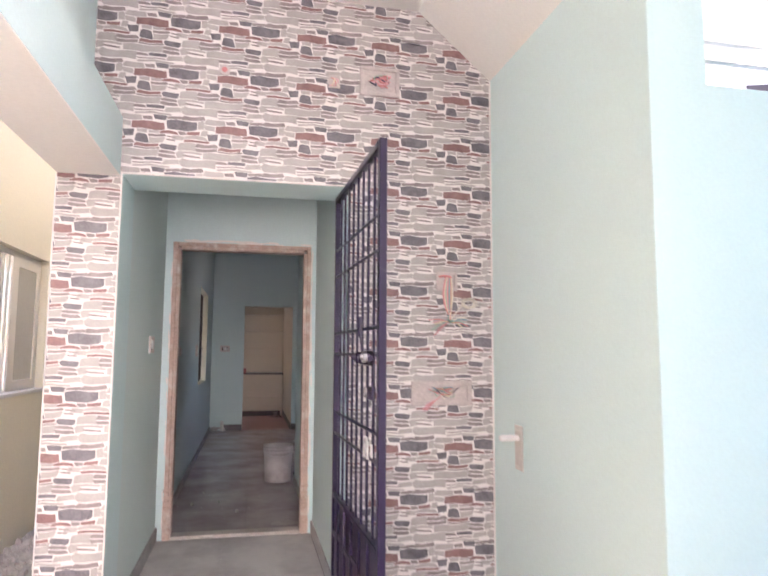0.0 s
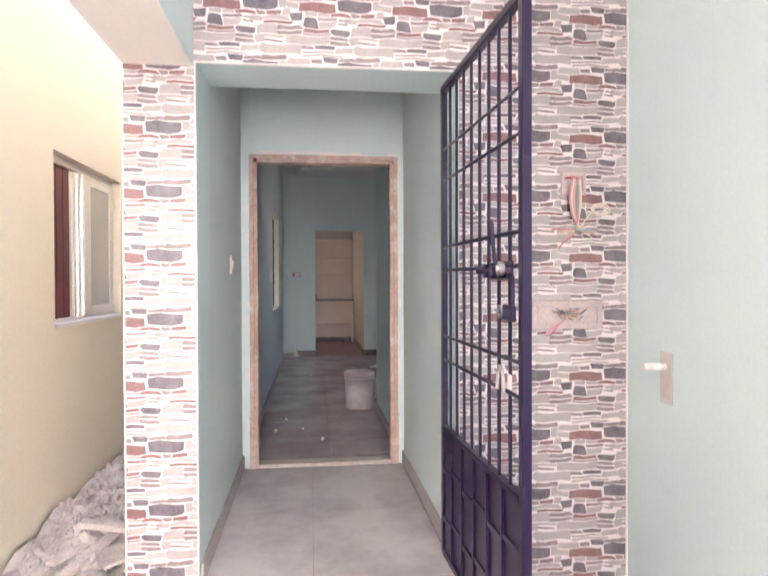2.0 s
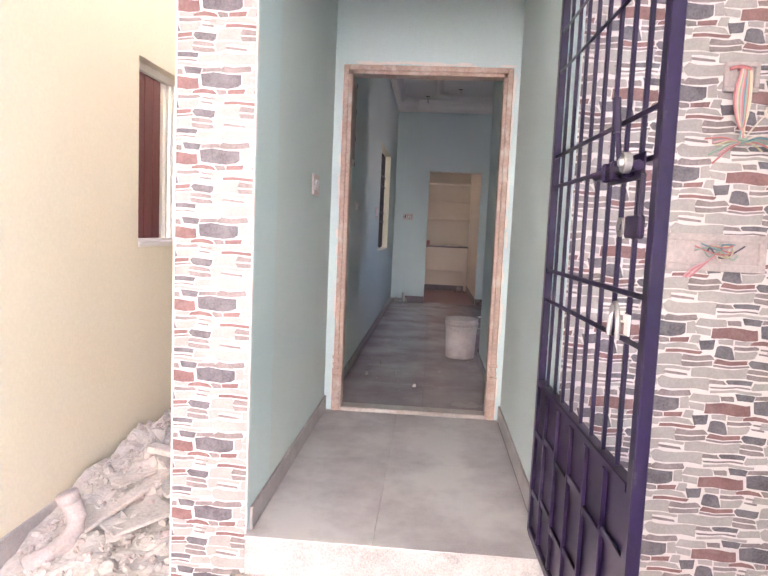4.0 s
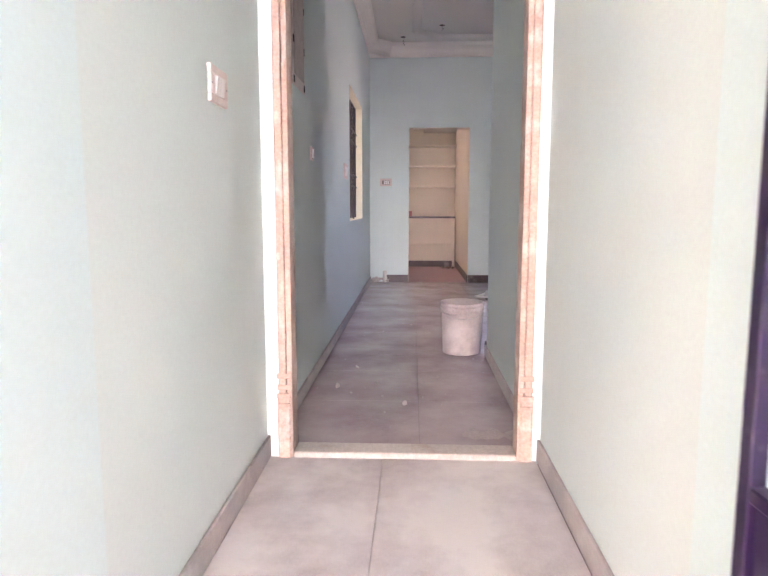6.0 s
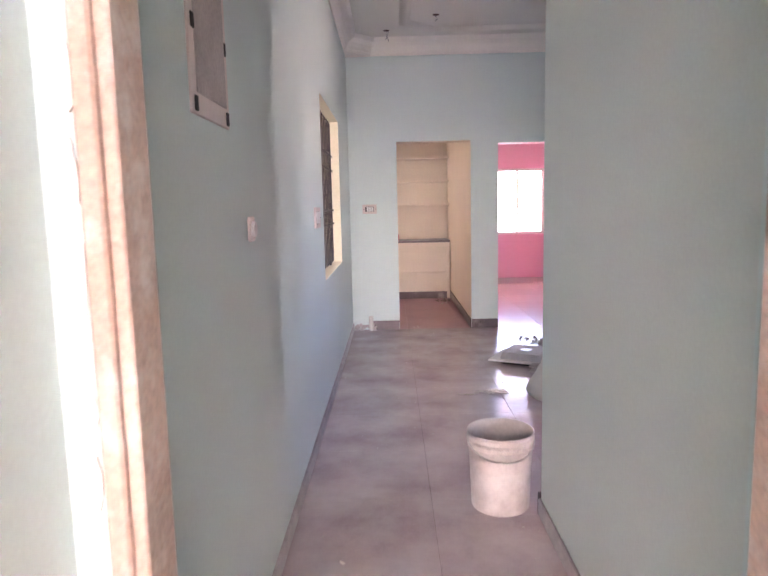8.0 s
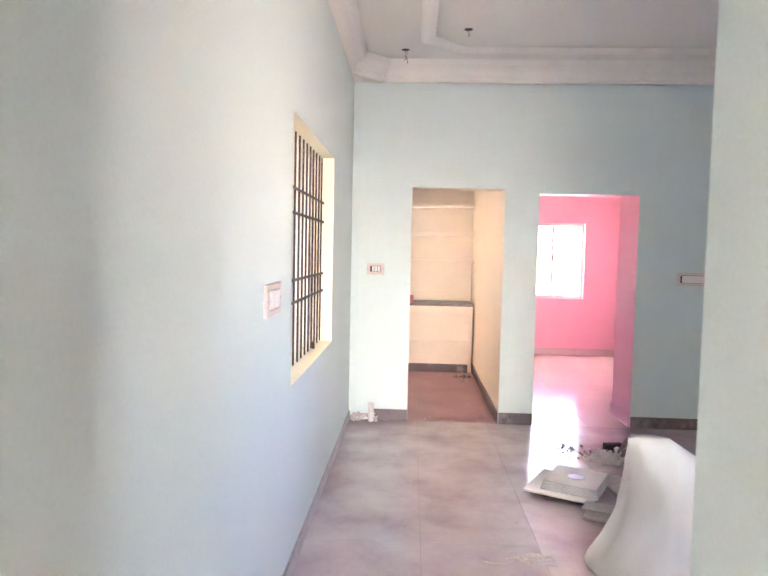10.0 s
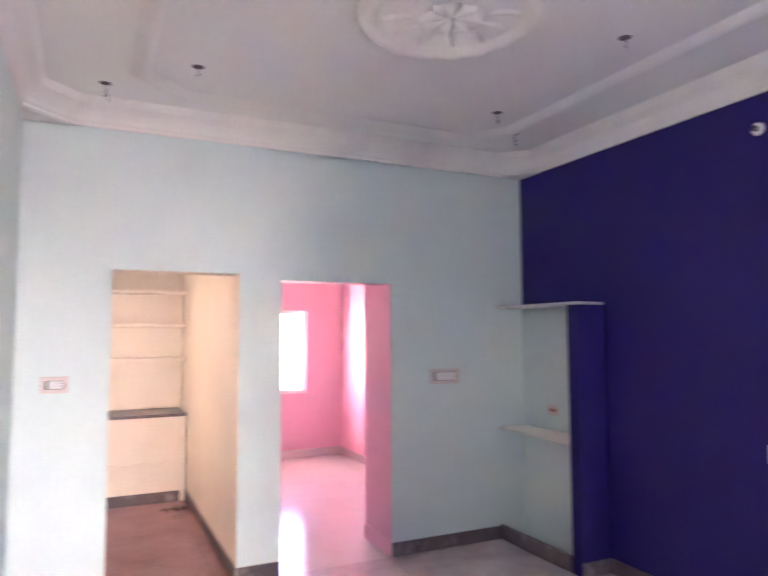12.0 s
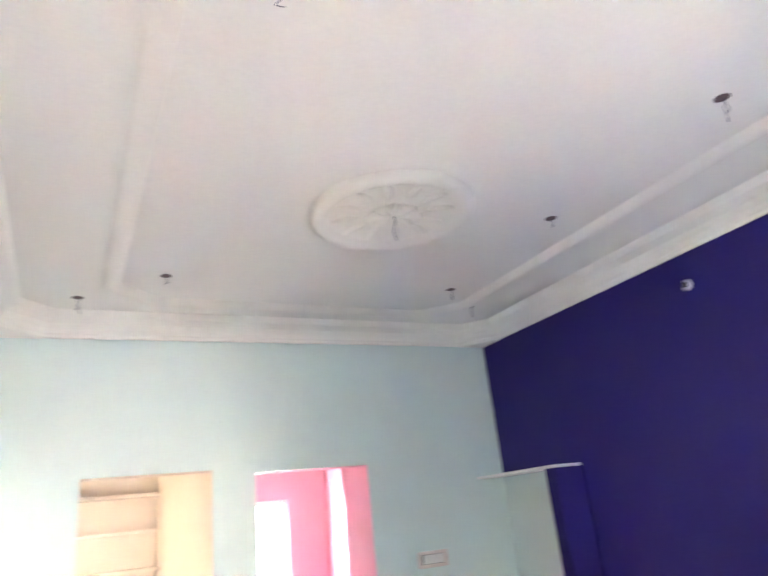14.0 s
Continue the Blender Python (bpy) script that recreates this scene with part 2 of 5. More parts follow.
def rod(p0, p1, r, n=10):
    bm = bmesh.new()
    tube(bm, [p0, p1], r, n)
    return bm


def lathe(profile, n=32, cx=0.0, cy=0.0, cz=0.0):
    """A surface turned about the z axis from (radius, height) pairs."""
    bm, rings = bmesh.new(), []
    for r, z in profile:
        rings.append([bm.verts.new((cx + r * math.cos(k * math.tau / n), cy + r * math.sin(k * math.tau / n), cz + z)) for k in range(n)])
    for r0, r1 in zip(rings, rings[1:]):
        for k in range(n):
            bm.faces.new((r0[k], r0[(k + 1) % n], r1[(k + 1) % n], r1[k]))
    return bm, rings


def prism(bm, poly, axis, a, b, mat=0):
    """A flat outline drawn out along an axis from a to b."""
    def at(p, v):
        return {"x": (v, p[0], p[1]), "y": (p[0], v, p[1]), "z": (p[0], p[1], v)}[axis]
    r0, r1 = [bm.verts.new(at(p, a)) for p in poly], [bm.verts.new(at(p, b)) for p in poly]
    n = len(poly)
    fs = [bm.faces.new(r0), bm.faces.new(r1[::-1])] + [bm.faces.new((r0[k], r0[(k + 1) % n], r1[(k + 1) % n], r1[k])) for k in range(n)]
    for f in fs:
        f.material_index = mat
    return fs


def walled(name, axis, d0, d1, u0, u1, z0, z1, holes, mats, label, face=None):
    """A wall of some thickness across an axis, with openings (ua, ub, za, zb) cut right through. face picks a material for a side: (low, high, reveal)."""
    us = sorted({u0, u1, *[h[0] for h in holes], *[h[1] for h in holes]})
    zs = sorted({z0, z1, *[h[2] for h in holes], *[h[3] for h in holes]})
    us, zs = [u for u in us if u0 <= u <= u1], [z for z in zs if z0 <= z <= z1]
    solid = {(i, j): not any(h[0] < (us[i] + us[i + 1]) / 2 < h[1] and h[2] < (zs[j] + zs[j + 1]) / 2 < h[3] for h in holes) for i in range(len(us) - 1) for j in range(len(zs) - 1)}
    bm = bmesh.new()
    low, high, reveal = face or (0, 0, 0)

    def at(d, u, z):
        return (d, u, z) if axis == "x" else (u, d, z)

    def quad(ps, m):
        f = bm.faces.new([bm.verts.new(p) for p in ps])
        f.material_index = m
    for (i, j), s in solid.items():
        if not s:
            continue
        ua, ub, za, zb = us[i], us[i + 1], zs[j], zs[j + 1]
        quad([at(d0, ua, za), at(d0, ub, za), at(d0, ub, zb), at(d0, ua, zb)], low)
        quad([at(d1, ua, za), at(d1, ub, za), at(d1, ub, zb), at(d1, ua, zb)], high)
        for (di, dj), (pa, pb) in {(-1, 0): ((ua, za), (ua, zb)), (1, 0): ((ub, za), (ub, zb)), (0, -1): ((ua, za), (ub, za)), (0, 1): ((ua, zb), (ub, zb))}.items():
            if not solid.get((i + di, j + dj), False):
                quad([at(d0, *pa), at(d0, *pb), at(d1, *pb), at(d1, *pa)], reveal)
    bmesh.ops.remove_doubles(bm, verts=bm.verts, dist=1e-5)
    return tagged(put(name, bm, mats), label, "wall", kind="structure")


def slab(name, dims, mats, label, category, bevel=0.0):
    return tagged(put(name, boxes(dims, bevel=bevel), mats), label, category, kind="structure")


# ---- the large structure ----
XL, XR, XN = -0.565, 0.525, 3.15          # left wall, corridor's right wall, navy wall
YS, YD, YE, YB = 3.215, 4.85, 6.67, 11.0  # stone face, door wall, corridor's end, room's back wall
ZG, ZP = -0.295, -0.36                    # porch paving, passage ground
ZC = 3.13                                 # ceilings

bm = bmesh.new()
g = [bm.verts.new(p) for p in ((-400, -400, ZP), (400, -400, ZP), (400, 400, ZP), (-400, 400, ZP))]
bm.faces.new(g)
tagged(put("ground", bm, EARTH), "pale dusty trodden earth round the house", "ground", kind="structure")

wall_porch = walled("wall_porch", "y", YS + 0.008, 3.53, -0.85, 1.50, -0.6, 3.4, [(XL, XR, -0.6, 2.147)], [TEAL], "porch wall clad in stone-patterned ceramic tiles round the entrance")
# the second opening is the assumed, unseen kitchen window
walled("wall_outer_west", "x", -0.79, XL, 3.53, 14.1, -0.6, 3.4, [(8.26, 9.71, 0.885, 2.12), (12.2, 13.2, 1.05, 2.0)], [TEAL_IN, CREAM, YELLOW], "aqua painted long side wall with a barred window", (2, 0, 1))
walled("wall_corridor_east", "x", XR, 0.72, 3.53, YE, -0.6, 3.4, [], [TEAL_IN], "aqua painted corridor wall")
walled("wall_entrance", "y", YD, 5.05, XL, XR, -0.6, 3.4, [(-0.512, 0.485, -0.6, 2.102)], [TEAL], "aqua painted wall round the entrance door frame")
# the opening is added for the hall's fill lamp
walled("wall_room_south", "y", 6.47, YE, 0.72, 3.35, -0.6, 3.4, [(0.9, 1.7, 1.0, 2.1)], [TEAL_IN], "aqua painted front wall of the hall with an added, unseen window opening")
walled("wall_room_north", "y", YB, 11.2, XL, 0.95, -0.6, 3.4, [(-0.04, 0.765, -0.6, 2.065)], [TEAL_IN, PEACH], "aqua painted hall wall with a doorless kitchen opening", (0, 1, 1))
walled("wall_room_north_b", "y", YB, 11.2, 0.95, 3.35, -0.6, 3.4, [(1.063, 1.915, -0.6, 2.03)], [TEAL_IN, PINK], "aqua painted hall wall with a doorless bedroom opening", (0, 1, 1))
# the narrow opening is added to let the side fill in
walled("wall_navy", "x", XN, 3.35, YE, YB, -0.6, 3.4, [(6.72, 7.18, 1.0, 2.1)], [NAVY], "navy blue painted feature wall with an added, unseen opening at its end")
walled("wall_kitchen_east", "x", 0.765, 0.95, 11.2, 14.1, -0.6, 3.4, [], [PEACH, PINK], "partition painted peach towards the kitchen and pink behind", (0, 1, 1))
walled("wall_kitchen_north", "y", 13.88, 14.1, XL, 0.765, -0.6, 3.4, [], [PEACH], "peach painted kitchen back wall")
walled("wall_pink_stub", "y", 11.2, 11.5, 1.915, 2.10, -0.6, 3.4, [], [PINK], "pink painted return beside the bedroom opening")
walled("wall_pink_north", "y", 14.95, 15.15, 0.95, 3.25, -0.6, 3.4, [(1.60, 2.53, 0.85, 1.97)], [PINK], "pink painted bedroom wall with a window")
walled("wall_pink_east", "x", 3.05, 3.25, 11.2, 14.95, -0.6, 3.4, [], [PINK], "pink painted bedroom side wall")
walled("wall_pink_west", "x", 0.80, 0.95, 14.1, 15.15, -0.6, 3.4, [], [PINK], "pink painted bedroom wall")
tagged(put("wall_lining", boxes((XL + 0.001, XL + 0.006, 11.2, 12.2, 0.0, ZC), (XL + 0.001, XL + 0.006, 13.2, 13.88, 0.0, ZC), (XL + 0.001, XL + 0.006, 12.2, 13.2, 0, 1.05), (XL + 0.001, XL + 0.006, 12.2, 13.2, 2.0, ZC)), PEACH), "peach paint coat on the kitchen side wall", "wall", kind="structure")
walled("wall_porch_east", "x", 1.287, 1.50, 1.85, YS + 0.008, -0.6, 3.4, [], [TEAL], "aqua painted porch side wall")
walled("wall_porch_front", "y", 1.85, 2.06, 1.50, 3.6, -0.6, 3.4, [(1.487, 2.25, 2.2, 2.95)], [TEAL], "aqua painted wall with a high unglazed window")
# its unseen upper part is added height that shades the passage
walled("wall_neighbour", "x", -1.85, -1.64, -2.5, 15.0, -0.6, 4.3, [(4.57, 5.9, 0.972, 2.056)], [YELLOW, MAROON], "cream yellow plastered wall of the neighbouring house", (0, 0, 0))
slab("wall_neighbour_room", (-3.4, -3.3, 3.5, 7.0, -0.6, 3.05), MAROON, "dim wall inside the neighbouring house", "wall")
slab("roof_neighbour", (-6.0, -1.85, -2.5, 15.0, 3.1, 3.2), CONCRETE, "flat concrete roof of the neighbouring house", "roof")

# ceilings
bm = bmesh.new()
prism(bm, [(-0.85, 2.14), (-0.575, 2.14), (-0.575, 2.42), (-0.715, 2.67), (-0.715, 3.5), (-0.85, 3.5)], "y", 1.3, YS - 0.001)
tagged(put("porch_beam", bm, [TEAL]), "aqua painted concrete edge beam with a splayed haunch", "beam", kind="structure")
tagged(put("trim_beam_soffit", boxes((-0.85, -0.577, 1.3, YS - 0.001, 2.134, 2.1395)), WHITE), "white painted underside of the porch beam", "trim", kind="structure")
bm = bmesh.new()
prism(bm, [(-0.713, 3.13), (0.885, 3.13), (1.286, 2.78), (1.286, 3.5), (-0.713, 3.5)], "y", 1.3, YS - 0.001)
tagged(put("ceiling_porch", bm, [WHITE]), "off-white porch ceiling sloping down along one wall", "ceiling", kind="structure")
# unseen reflector, added to throw sunlight back into the entrance
slab("wall_bounce", (-9.0, 10.0, -6.5, -6.2, -0.6, 6.5), WHITE, "added, unseen white wall that bounces sunlight into the porch", "wall")
# unseen blocker, added so the front wall isn't overlit
slab("wall_light_block", (0.72, 3.6, 0.40, 0.55, -0.6, 3.19), TEAL, "added, unseen aqua wall that keeps light off the front wall", "wall")
# slab added out of view to dim the passage and yellow wall
slab("roof_passage_shade", (-1.45, -0.86, 1.3, 3.2, 3.4, 3.5), CONCRETE, "added, unseen slab that cuts sky light in the side passage", "roof")
# two unseen slabs, added to hold sun and sky off the porch front
slab("roof_shade_slab", (-1.45, 3.6, -2.0, 1.29, 3.2, 3.3), CONCRETE, "added, unseen slab that shades the ground before the porch", "roof")
slab("roof_shade_slab_b", (1.29, 3.6, 1.3, 1.84, 3.2, 3.3), CONCRETE, "added, unseen slab that shades the front wall", "roof")
slab("ceiling_vestibule", (XL, XR, 3.53, YD, 2.9, 3.4), WHITE, "white painted lobby ceiling", "ceiling")
slab("ceiling_kitchen", (XL, 0.765, 11.2, 13.88, 2.9, 3.4), WHITE, "white painted kitchen ceiling", "ceiling")
slab("ceiling_bedroom", (0.95, 3.05, 11.2, 14.95, 2.95, 3.4), WHITE, "white painted bedroom ceiling", "ceiling")
# unseen slab added to stop direct sun at the bedroom window
slab("roof_sun_block", (0.6, 3.3, 15.151, 16.2, 2.1, 2.18), CONCRETE, "added, unseen slab that keeps sun out of the bedroom window", "roof")
# its overhang past the west wall is added to shade the passage
slab("roof", (-1.15, 3.6, 3.22, 15.2, 3.5, 3.62), CONCRETE, "flat concrete roof slab", "roof")


def chamfered(x0, x1, y0, y1, c):
    return [(x0 + c, y0), (x1 - c, y0), (x1, y0 + c), (x1, y1 - c), (x1 - c, y1), (x0 + c, y1), (x0, y1 - c), (x0, y0 + c)]


def ring_sweep(bm, outline, profile, centre):
    """Carries a moulding's profile (inward, z) round a closed outline."""
    n, rings = len(outline), []
    for off, z in profile:
        ring = []
        for k in range(n):
            p, a, b = Vector(outline[k]), Vector(outline[k - 1]), Vector(outline[(k + 1) % n])
            d0, d1 = (p - a).normalized(), (b - p).normalized()
            n0, n1 = Vector((-d0.y, d0.x)), Vector((-d1.y, d1.x))
            m = (n0 + n1) / (1 + n0.dot(n1))
            q = p + m * off
            ring.append(bm.verts.new((q.x, q.y, z)))
        rings.append(ring)
    for r0, r1 in zip(rings, rings[1:]):
        for k in range(n):
            bm.faces.new((r0[k], r0[(k + 1) % n], r1[(k + 1) % n], r1[k]))


bm = bmesh.new()
tray = chamfered(0.05, 2.62, 7.15, 10.69, 0.28)
outer = [(XL, 5.05), (XN, 5.05), (XN, YB), (XL, YB)]
# border soffit, the raised tray and the slab over both
ZT = 3.155
iv = [bm.verts.new((x, y, ZC)) for x, y in tray]
ov = [bm.verts.new((x, y, ZC)) for x, y in outer]
for f in ((ov[0], ov[1], iv[1], iv[0]), (ov[1], iv[2], iv[1]), (ov[1], ov[2], iv[3], iv[2]), (ov[2], iv[4], iv[3]), (ov[2], ov[3], iv[5], iv[4]), (ov[3], iv[6], iv[5]), (ov[3], ov[0], iv[7], iv[6]), (ov[0], iv[0], iv[7])):
    bm.faces.new(f)
tv = [bm.verts.new((x, y, ZT)) for x, y in tray]
bm.faces.new(tv)
for k in range(8):
    bm.faces.new((iv[k], iv[(k + 1) % 8], tv[(k + 1) % 8], tv[k]))
top = [bm.verts.new((x, y, 3.4)) for x, y in outer]
bm.faces.new(top)
for k in range(4):
    bm.faces.new((ov[k], ov[(k + 1) % 4], top[(k + 1) % 4], top[k]))
tagged(put("ceiling", bm, WHITE), "white gypsum false ceiling with a raised tray", "ceiling", kind="structure")
bm = bmesh.new()
ring_sweep(bm, tray, [(-0.05, ZC - 0.001), (-0.04, ZC - 0.009), (-0.02, ZC - 0.014), (0.0, ZC - 0.016), (0.018, ZC - 0.012), (0.032, ZC - 0.001), (0.045, ZC + 0.008), (0.06, ZT - 0.001)], None)
tagged(put("trim_tray_moulding", bm, GYPSUM, smooth=True), "white gypsum moulding round the ceiling tray", "trim", kind="structure")
bm = bmesh.new()
ring_sweep(bm, chamfered(XL, XN, YE, YB, 0.26), [(0.001, 2.965), (0.014, 2.968), (0.02, 2.985), (0.03, 2.995), (0.038, 3.02), (0.06, 3.055), (0.095, 3.078), (0.11, 3.085), (0.12, 3.10), (0.135, ZC - 0.001)], None)
for c, s in (((XL, YB), (1, -1)), ((XN, YB), (-1, -1)), ((XN, YE), (-1, 1))):
    tri = [(c[0], c[1]), (c[0] + s[0] * 0.26, c[1]), (c[0], c[1] + s[1] * 0.26)]
    prism(bm, tri, "z", 2.962, ZC)
tagged(put("trim_cornice", bm, GYPSUM), "white gypsum cornice with splayed corners", "trim", kind="structure")

# floors
slab("floor", (XL, XN, YS + 0.02, YB, -0.3, -0.012), GROUT, "brown and grey dusty tiled floor through the house", "floor")
slab("floor_kitchen", (XL, 0.765, YB, 13.88, -0.3, -0.012), GROUT, "dusty brown kitchen floor", "floor")
slab("floor_bedroom", (0.95, 3.05, YB, 14.95, -0.3, -0.012), GROUT, "shiny cream tiled bedroom floor", "floor")
slab("floor_bedroom_sill", (0.766, 0.949, YB, 11.2, -0.3, -0.012), GROUT, "floor strip in the thickness of the wall", "floor")

# skirtings
SK = 0.1


def skirt(*dims):
    return tagged(put("baseboard", boxes(*dims, bevel=0.003), SKIRT), "dark brown granite skirting along the wall foot", "baseboard", kind="structure")


for dims in ((XL + 0.001, XL + 0.014, 3.24, YD, 0, 0.09), (XR - 0.014, XR - 0.001, 3.24, YD, 0, 0.09), (XL + 0.001, XL + 0.014, 5.05, YB, 0, 0.075), (XR - 0.014, XR - 0.001, 5.05, YE, 0, 0.075)):
    tagged(put("baseboard", boxes(dims, bevel=0.003), SKIRTGREY), "dusty grey granite skirting along the wall foot", "baseboard", kind="structure")
skirt((XR - 0.014, XN, YE + 0.001, YE + 0.014, 0, SK))
skirt((XL + 0.2, -0.042, YB - 0.014, YB - 0.001, 0, SK))
skirt((0.767, 1.061, YB - 0.014, YB - 0.001, 0, SK))
skirt((1.917, 2.9, YB - 0.014, YB - 0.001, 0, SK))
skirt((XN - 0.014, XN - 0.001, YE, 10.06, 0, SK))
skirt((0.751, 0.764, 11.0, 13.86, 0, SK))
skirt((XL + 0.01, 0.75, 13.862, 13.879, 0, SK))
for dims in ((0.951, 3.049, 14.936, 14.949, 0, SK), (3.036, 3.049, 11.2, 14.93, 0, SK)):
    tagged(put("baseboard", boxes(dims, bevel=0.003), LIGHTFLOOR), "pale tiled skirting in the bedroom", "baseboard", kind="structure")
tagged(put("baseboard", boxes((1.901, 1.914, 11.02, 11.5, 0, SK + 0.02), bevel=0.003), PINK), "pink painted skirting at the bedroom opening", "baseboard", kind="structure")

# ---- porch and entrance ----
# entrance step: granite riser, tiled tread and paving
tagged(put("step_riser", boxes((XL - 0.002, XR + 0.004, YS - 0.022, YS + 0.02, -0.147, -0.002), bevel=0.004), RISER), "rough sparkling grey granite step riser", "step", kind="structure")
tread = tagged(put("step_tread", boxes((-0.62, 0.57, 2.90, YS + 0.0, ZG - 0.1, -0.156)), [RISER]), "concrete entrance step with alternating cream and brown tiles", "step", kind="structure")
paving = tagged(put("paving", boxes((-0.85, 1.287, -3.0, YS + 0.01, ZP - 0.2, ZG - 0.009), (1.287, 3.0, -3.0, 1.84, ZP - 0.2, ZG - 0.009)), [GROUT]), "porch paving of cream and brown tiles", "paving", kind="structure")


def floor_tile_mesh(w, d, t, mat, petals=False):
    bm = bmesh.new()
    box(bm, 0.0006, w - 0.0006, 0.0006, d - 0.0006, -t, 0, bevel=0.0008)
    if petals:
        # star flowers of slim raised petals
        k = 3
        for i in range(k):
            for j in range(k):
                cx, cy = (i + 0.5) * w / k, (j + 0.5) * d / k
                for a in range(6):
                    an = a * math.tau / 6 + 0.2
                    dx, dy = math.cos(an), math.sin(an)
                    r = w / k * 0.5
                    pts = [(cx + dx * r * 0.12, cy + dy * r * 0.12), (cx + dx * r * 0.55 - dy * r * 0.17, cy + dy * r * 0.55 + dx * r * 0.17), (cx + dx * r * 0.98, cy + dy * r * 0.98), (cx + dx * r * 0.55 + dy * r * 0.17, cy + dy * r * 0.55 - dx * r * 0.17)]
                    if all(0 < p[0] < w and 0 < p[1] < d for p in pts):
                        prism(bm, pts, "z", -0.0005, 0.0012, 1)
    bmesh.ops.recalc_face_normals(bm, faces=bm.faces)
    me = bpy.data.meshes.new("tile")
    bm.to_mesh(me)
    bm.free()
    for m in mat:
        me.materials.append(m)
    return me


P = 0.318
cream_tread, brown_tread = floor_tile_mesh(P, 0.285, 0.008, [TILECREAM]), floor_tile_mesh(P, 0.285, 0.008, [TILEBROWN, TILEPETAL], True)
for i in range(4):
    t = new("tread_tile", (cream_tread, brown_tread)[i % 2])
    t.parent, t.location = tread, (-0.595 + P * i, 2.908, -0.147)
tagged(put("step_nosing", boxes((-0.62, 0.57, 2.885, 2.907, ZG, -0.148), bevel=0.004), RISER), "pale granite nosing under the tiled tread", "step", kind="structure")
cream_pave, brown_pave = floor_tile_mesh(P, P, 0.008, [TILECREAM]), floor_tile_mesh(P, P, 0.008, [TILEBROWN, TILEPETAL], True)
for i in range(-1, 7):
    for j in range(8):
        x, y = -0.84 + P * i + 0.0, YS - P * (j + 1)
        if x < -0.86 or x + P > 1.30:
            continue
        t = new("paving_tile", (cream_pave, brown_pave)[(i + j) % 2])
        t.parent, t.location = paving, (x, y, ZG)
# skirting tiles at the porch side wall
sk = tagged(put("baseboard", boxes((1.283, 1.2865, 1.86, YS - 0.02, ZG - 0.01, -0.15)), GROUT), "cream and brown skirting tiles on the porch wall", "baseboard", kind="structure")
for j in range(4):
    bm = boxes((1.274, 1.2825, YS - 0.12 - P * (j + 1), YS - 0.124 - P * j, ZG, -0.152), bevel=0.001)
    part("skirting_tile", bm, TILEBROWN if j % 2 else TILECREAM, sk)

# white grouted edges of the stone tiling
for dims in ((XL - 0.007, XL - 0.0005, YS - 0.004, YS + 0.007, -0.002, 2.147), (XL - 0.007, XR + 0.005, YS - 0.004, YS + 0.007, 2.1475, 2.154), (1.279, 1.2865, YS - 0.006, YS + 0.007, ZG, 2.78), (-0.857, -0.8505, YS - 0.002, YS + 0.01, -0.3, 2.13)):
    tagged(put("trim_tile_edge", boxes(dims, bevel=0.001), JOINT), "white grouted edge of the stone tiling", "trim", kind="structure")

# wooden door frame
df = thing("door_frame", (0, YD, 0), "weathered red-brown timber door frame with flaking paint and no door", "door frame")
for nm, s, x in (("jamb", 1, -0.512), ("jamb", -1, 0.485)):
    def across(a, b):
        return min(x + s * a, x + s * b), max(x + s * a, x + s * b)
    bm = bmesh.new()
    box(bm, *across(0, 0.03), -0.014, 0.10, 0.001, 2.101, bevel=0.004)
    box(bm, *across(0.0305, 0.052), -0.004, 0.10, 0.001, 2.049, bevel=0.003)
    # rotten, split foot of the jamb
    box(bm, *across(-0.004, 0.046), -0.022, -0.0145, 0.002, 0.27, bevel=0.006)
    for k, zz in enumerate((0.21, 0.25, 0.285, 0.33)):
        box(bm, *across(-0.002 - 0.003 * (k % 2), 0.05), -0.03 + 0.003 * k, -0.0225, zz, zz + 0.02, bevel=0.002)
    part(nm, bm, WOOD, df)
part("head", boxes((-0.481, 0.454, -0.014, 0.10, 2.071, 2.101), (-0.459, 0.432, -0.004, 0.10, 2.05, 2.0705), bevel=0.003), WOOD, df)
part("threshold", boxes((-0.459, 0.432, -0.012, 0.10, 0.001, 0.026), bevel=0.005), DUSTWOOD, df, "worn timber threshold grey with dust")
# lumps of loose plaster at the frame's edge
bm, rp = bmesh.new(), random.Random(8)
for k in range(64):
    side = rp.choice((-1, 1))
    x = (-0.519 if side < 0 else 0.4925) + rp.uniform(-0.006, 0.006)
    z, w_, h_ = rp.uniform(0.05, 2.06), rp.uniform(0.003, 0.010), rp.uniform(0.02, 0.09)
    prism(bm, [(x + w_ * rp.uniform(0.5, 1.1) * math.cos(a), z + h_ * rp.uniform(0.5, 1.1) * math.sin(a)) for a in [q * math.tau / 7 for q in range(7)]], "y", YD - 0.004 - 0.003 * rp.random(), YD - 0.0005)
for k in range(22):
    x, z, w_ = rp.uniform(-0.5, 0.47), 2.108 + rp.uniform(-0.004, 0.012), rp.uniform(0.02, 0.09)
    prism(bm, [(x + w_ * rp.uniform(0.6, 1.1) * math.cos(a), z + 0.009 * rp.uniform(0.5, 1.1) * math.sin(a)) for a in [q * math.tau / 7 for q in range(7)]], "y", YD - 0.004 - 0.003 * rp.random(), YD - 0.0005)
tagged(put("trim_plaster_patches", bm, GYPSUM), "white putty patches along the door frame", "trim", kind="structure")

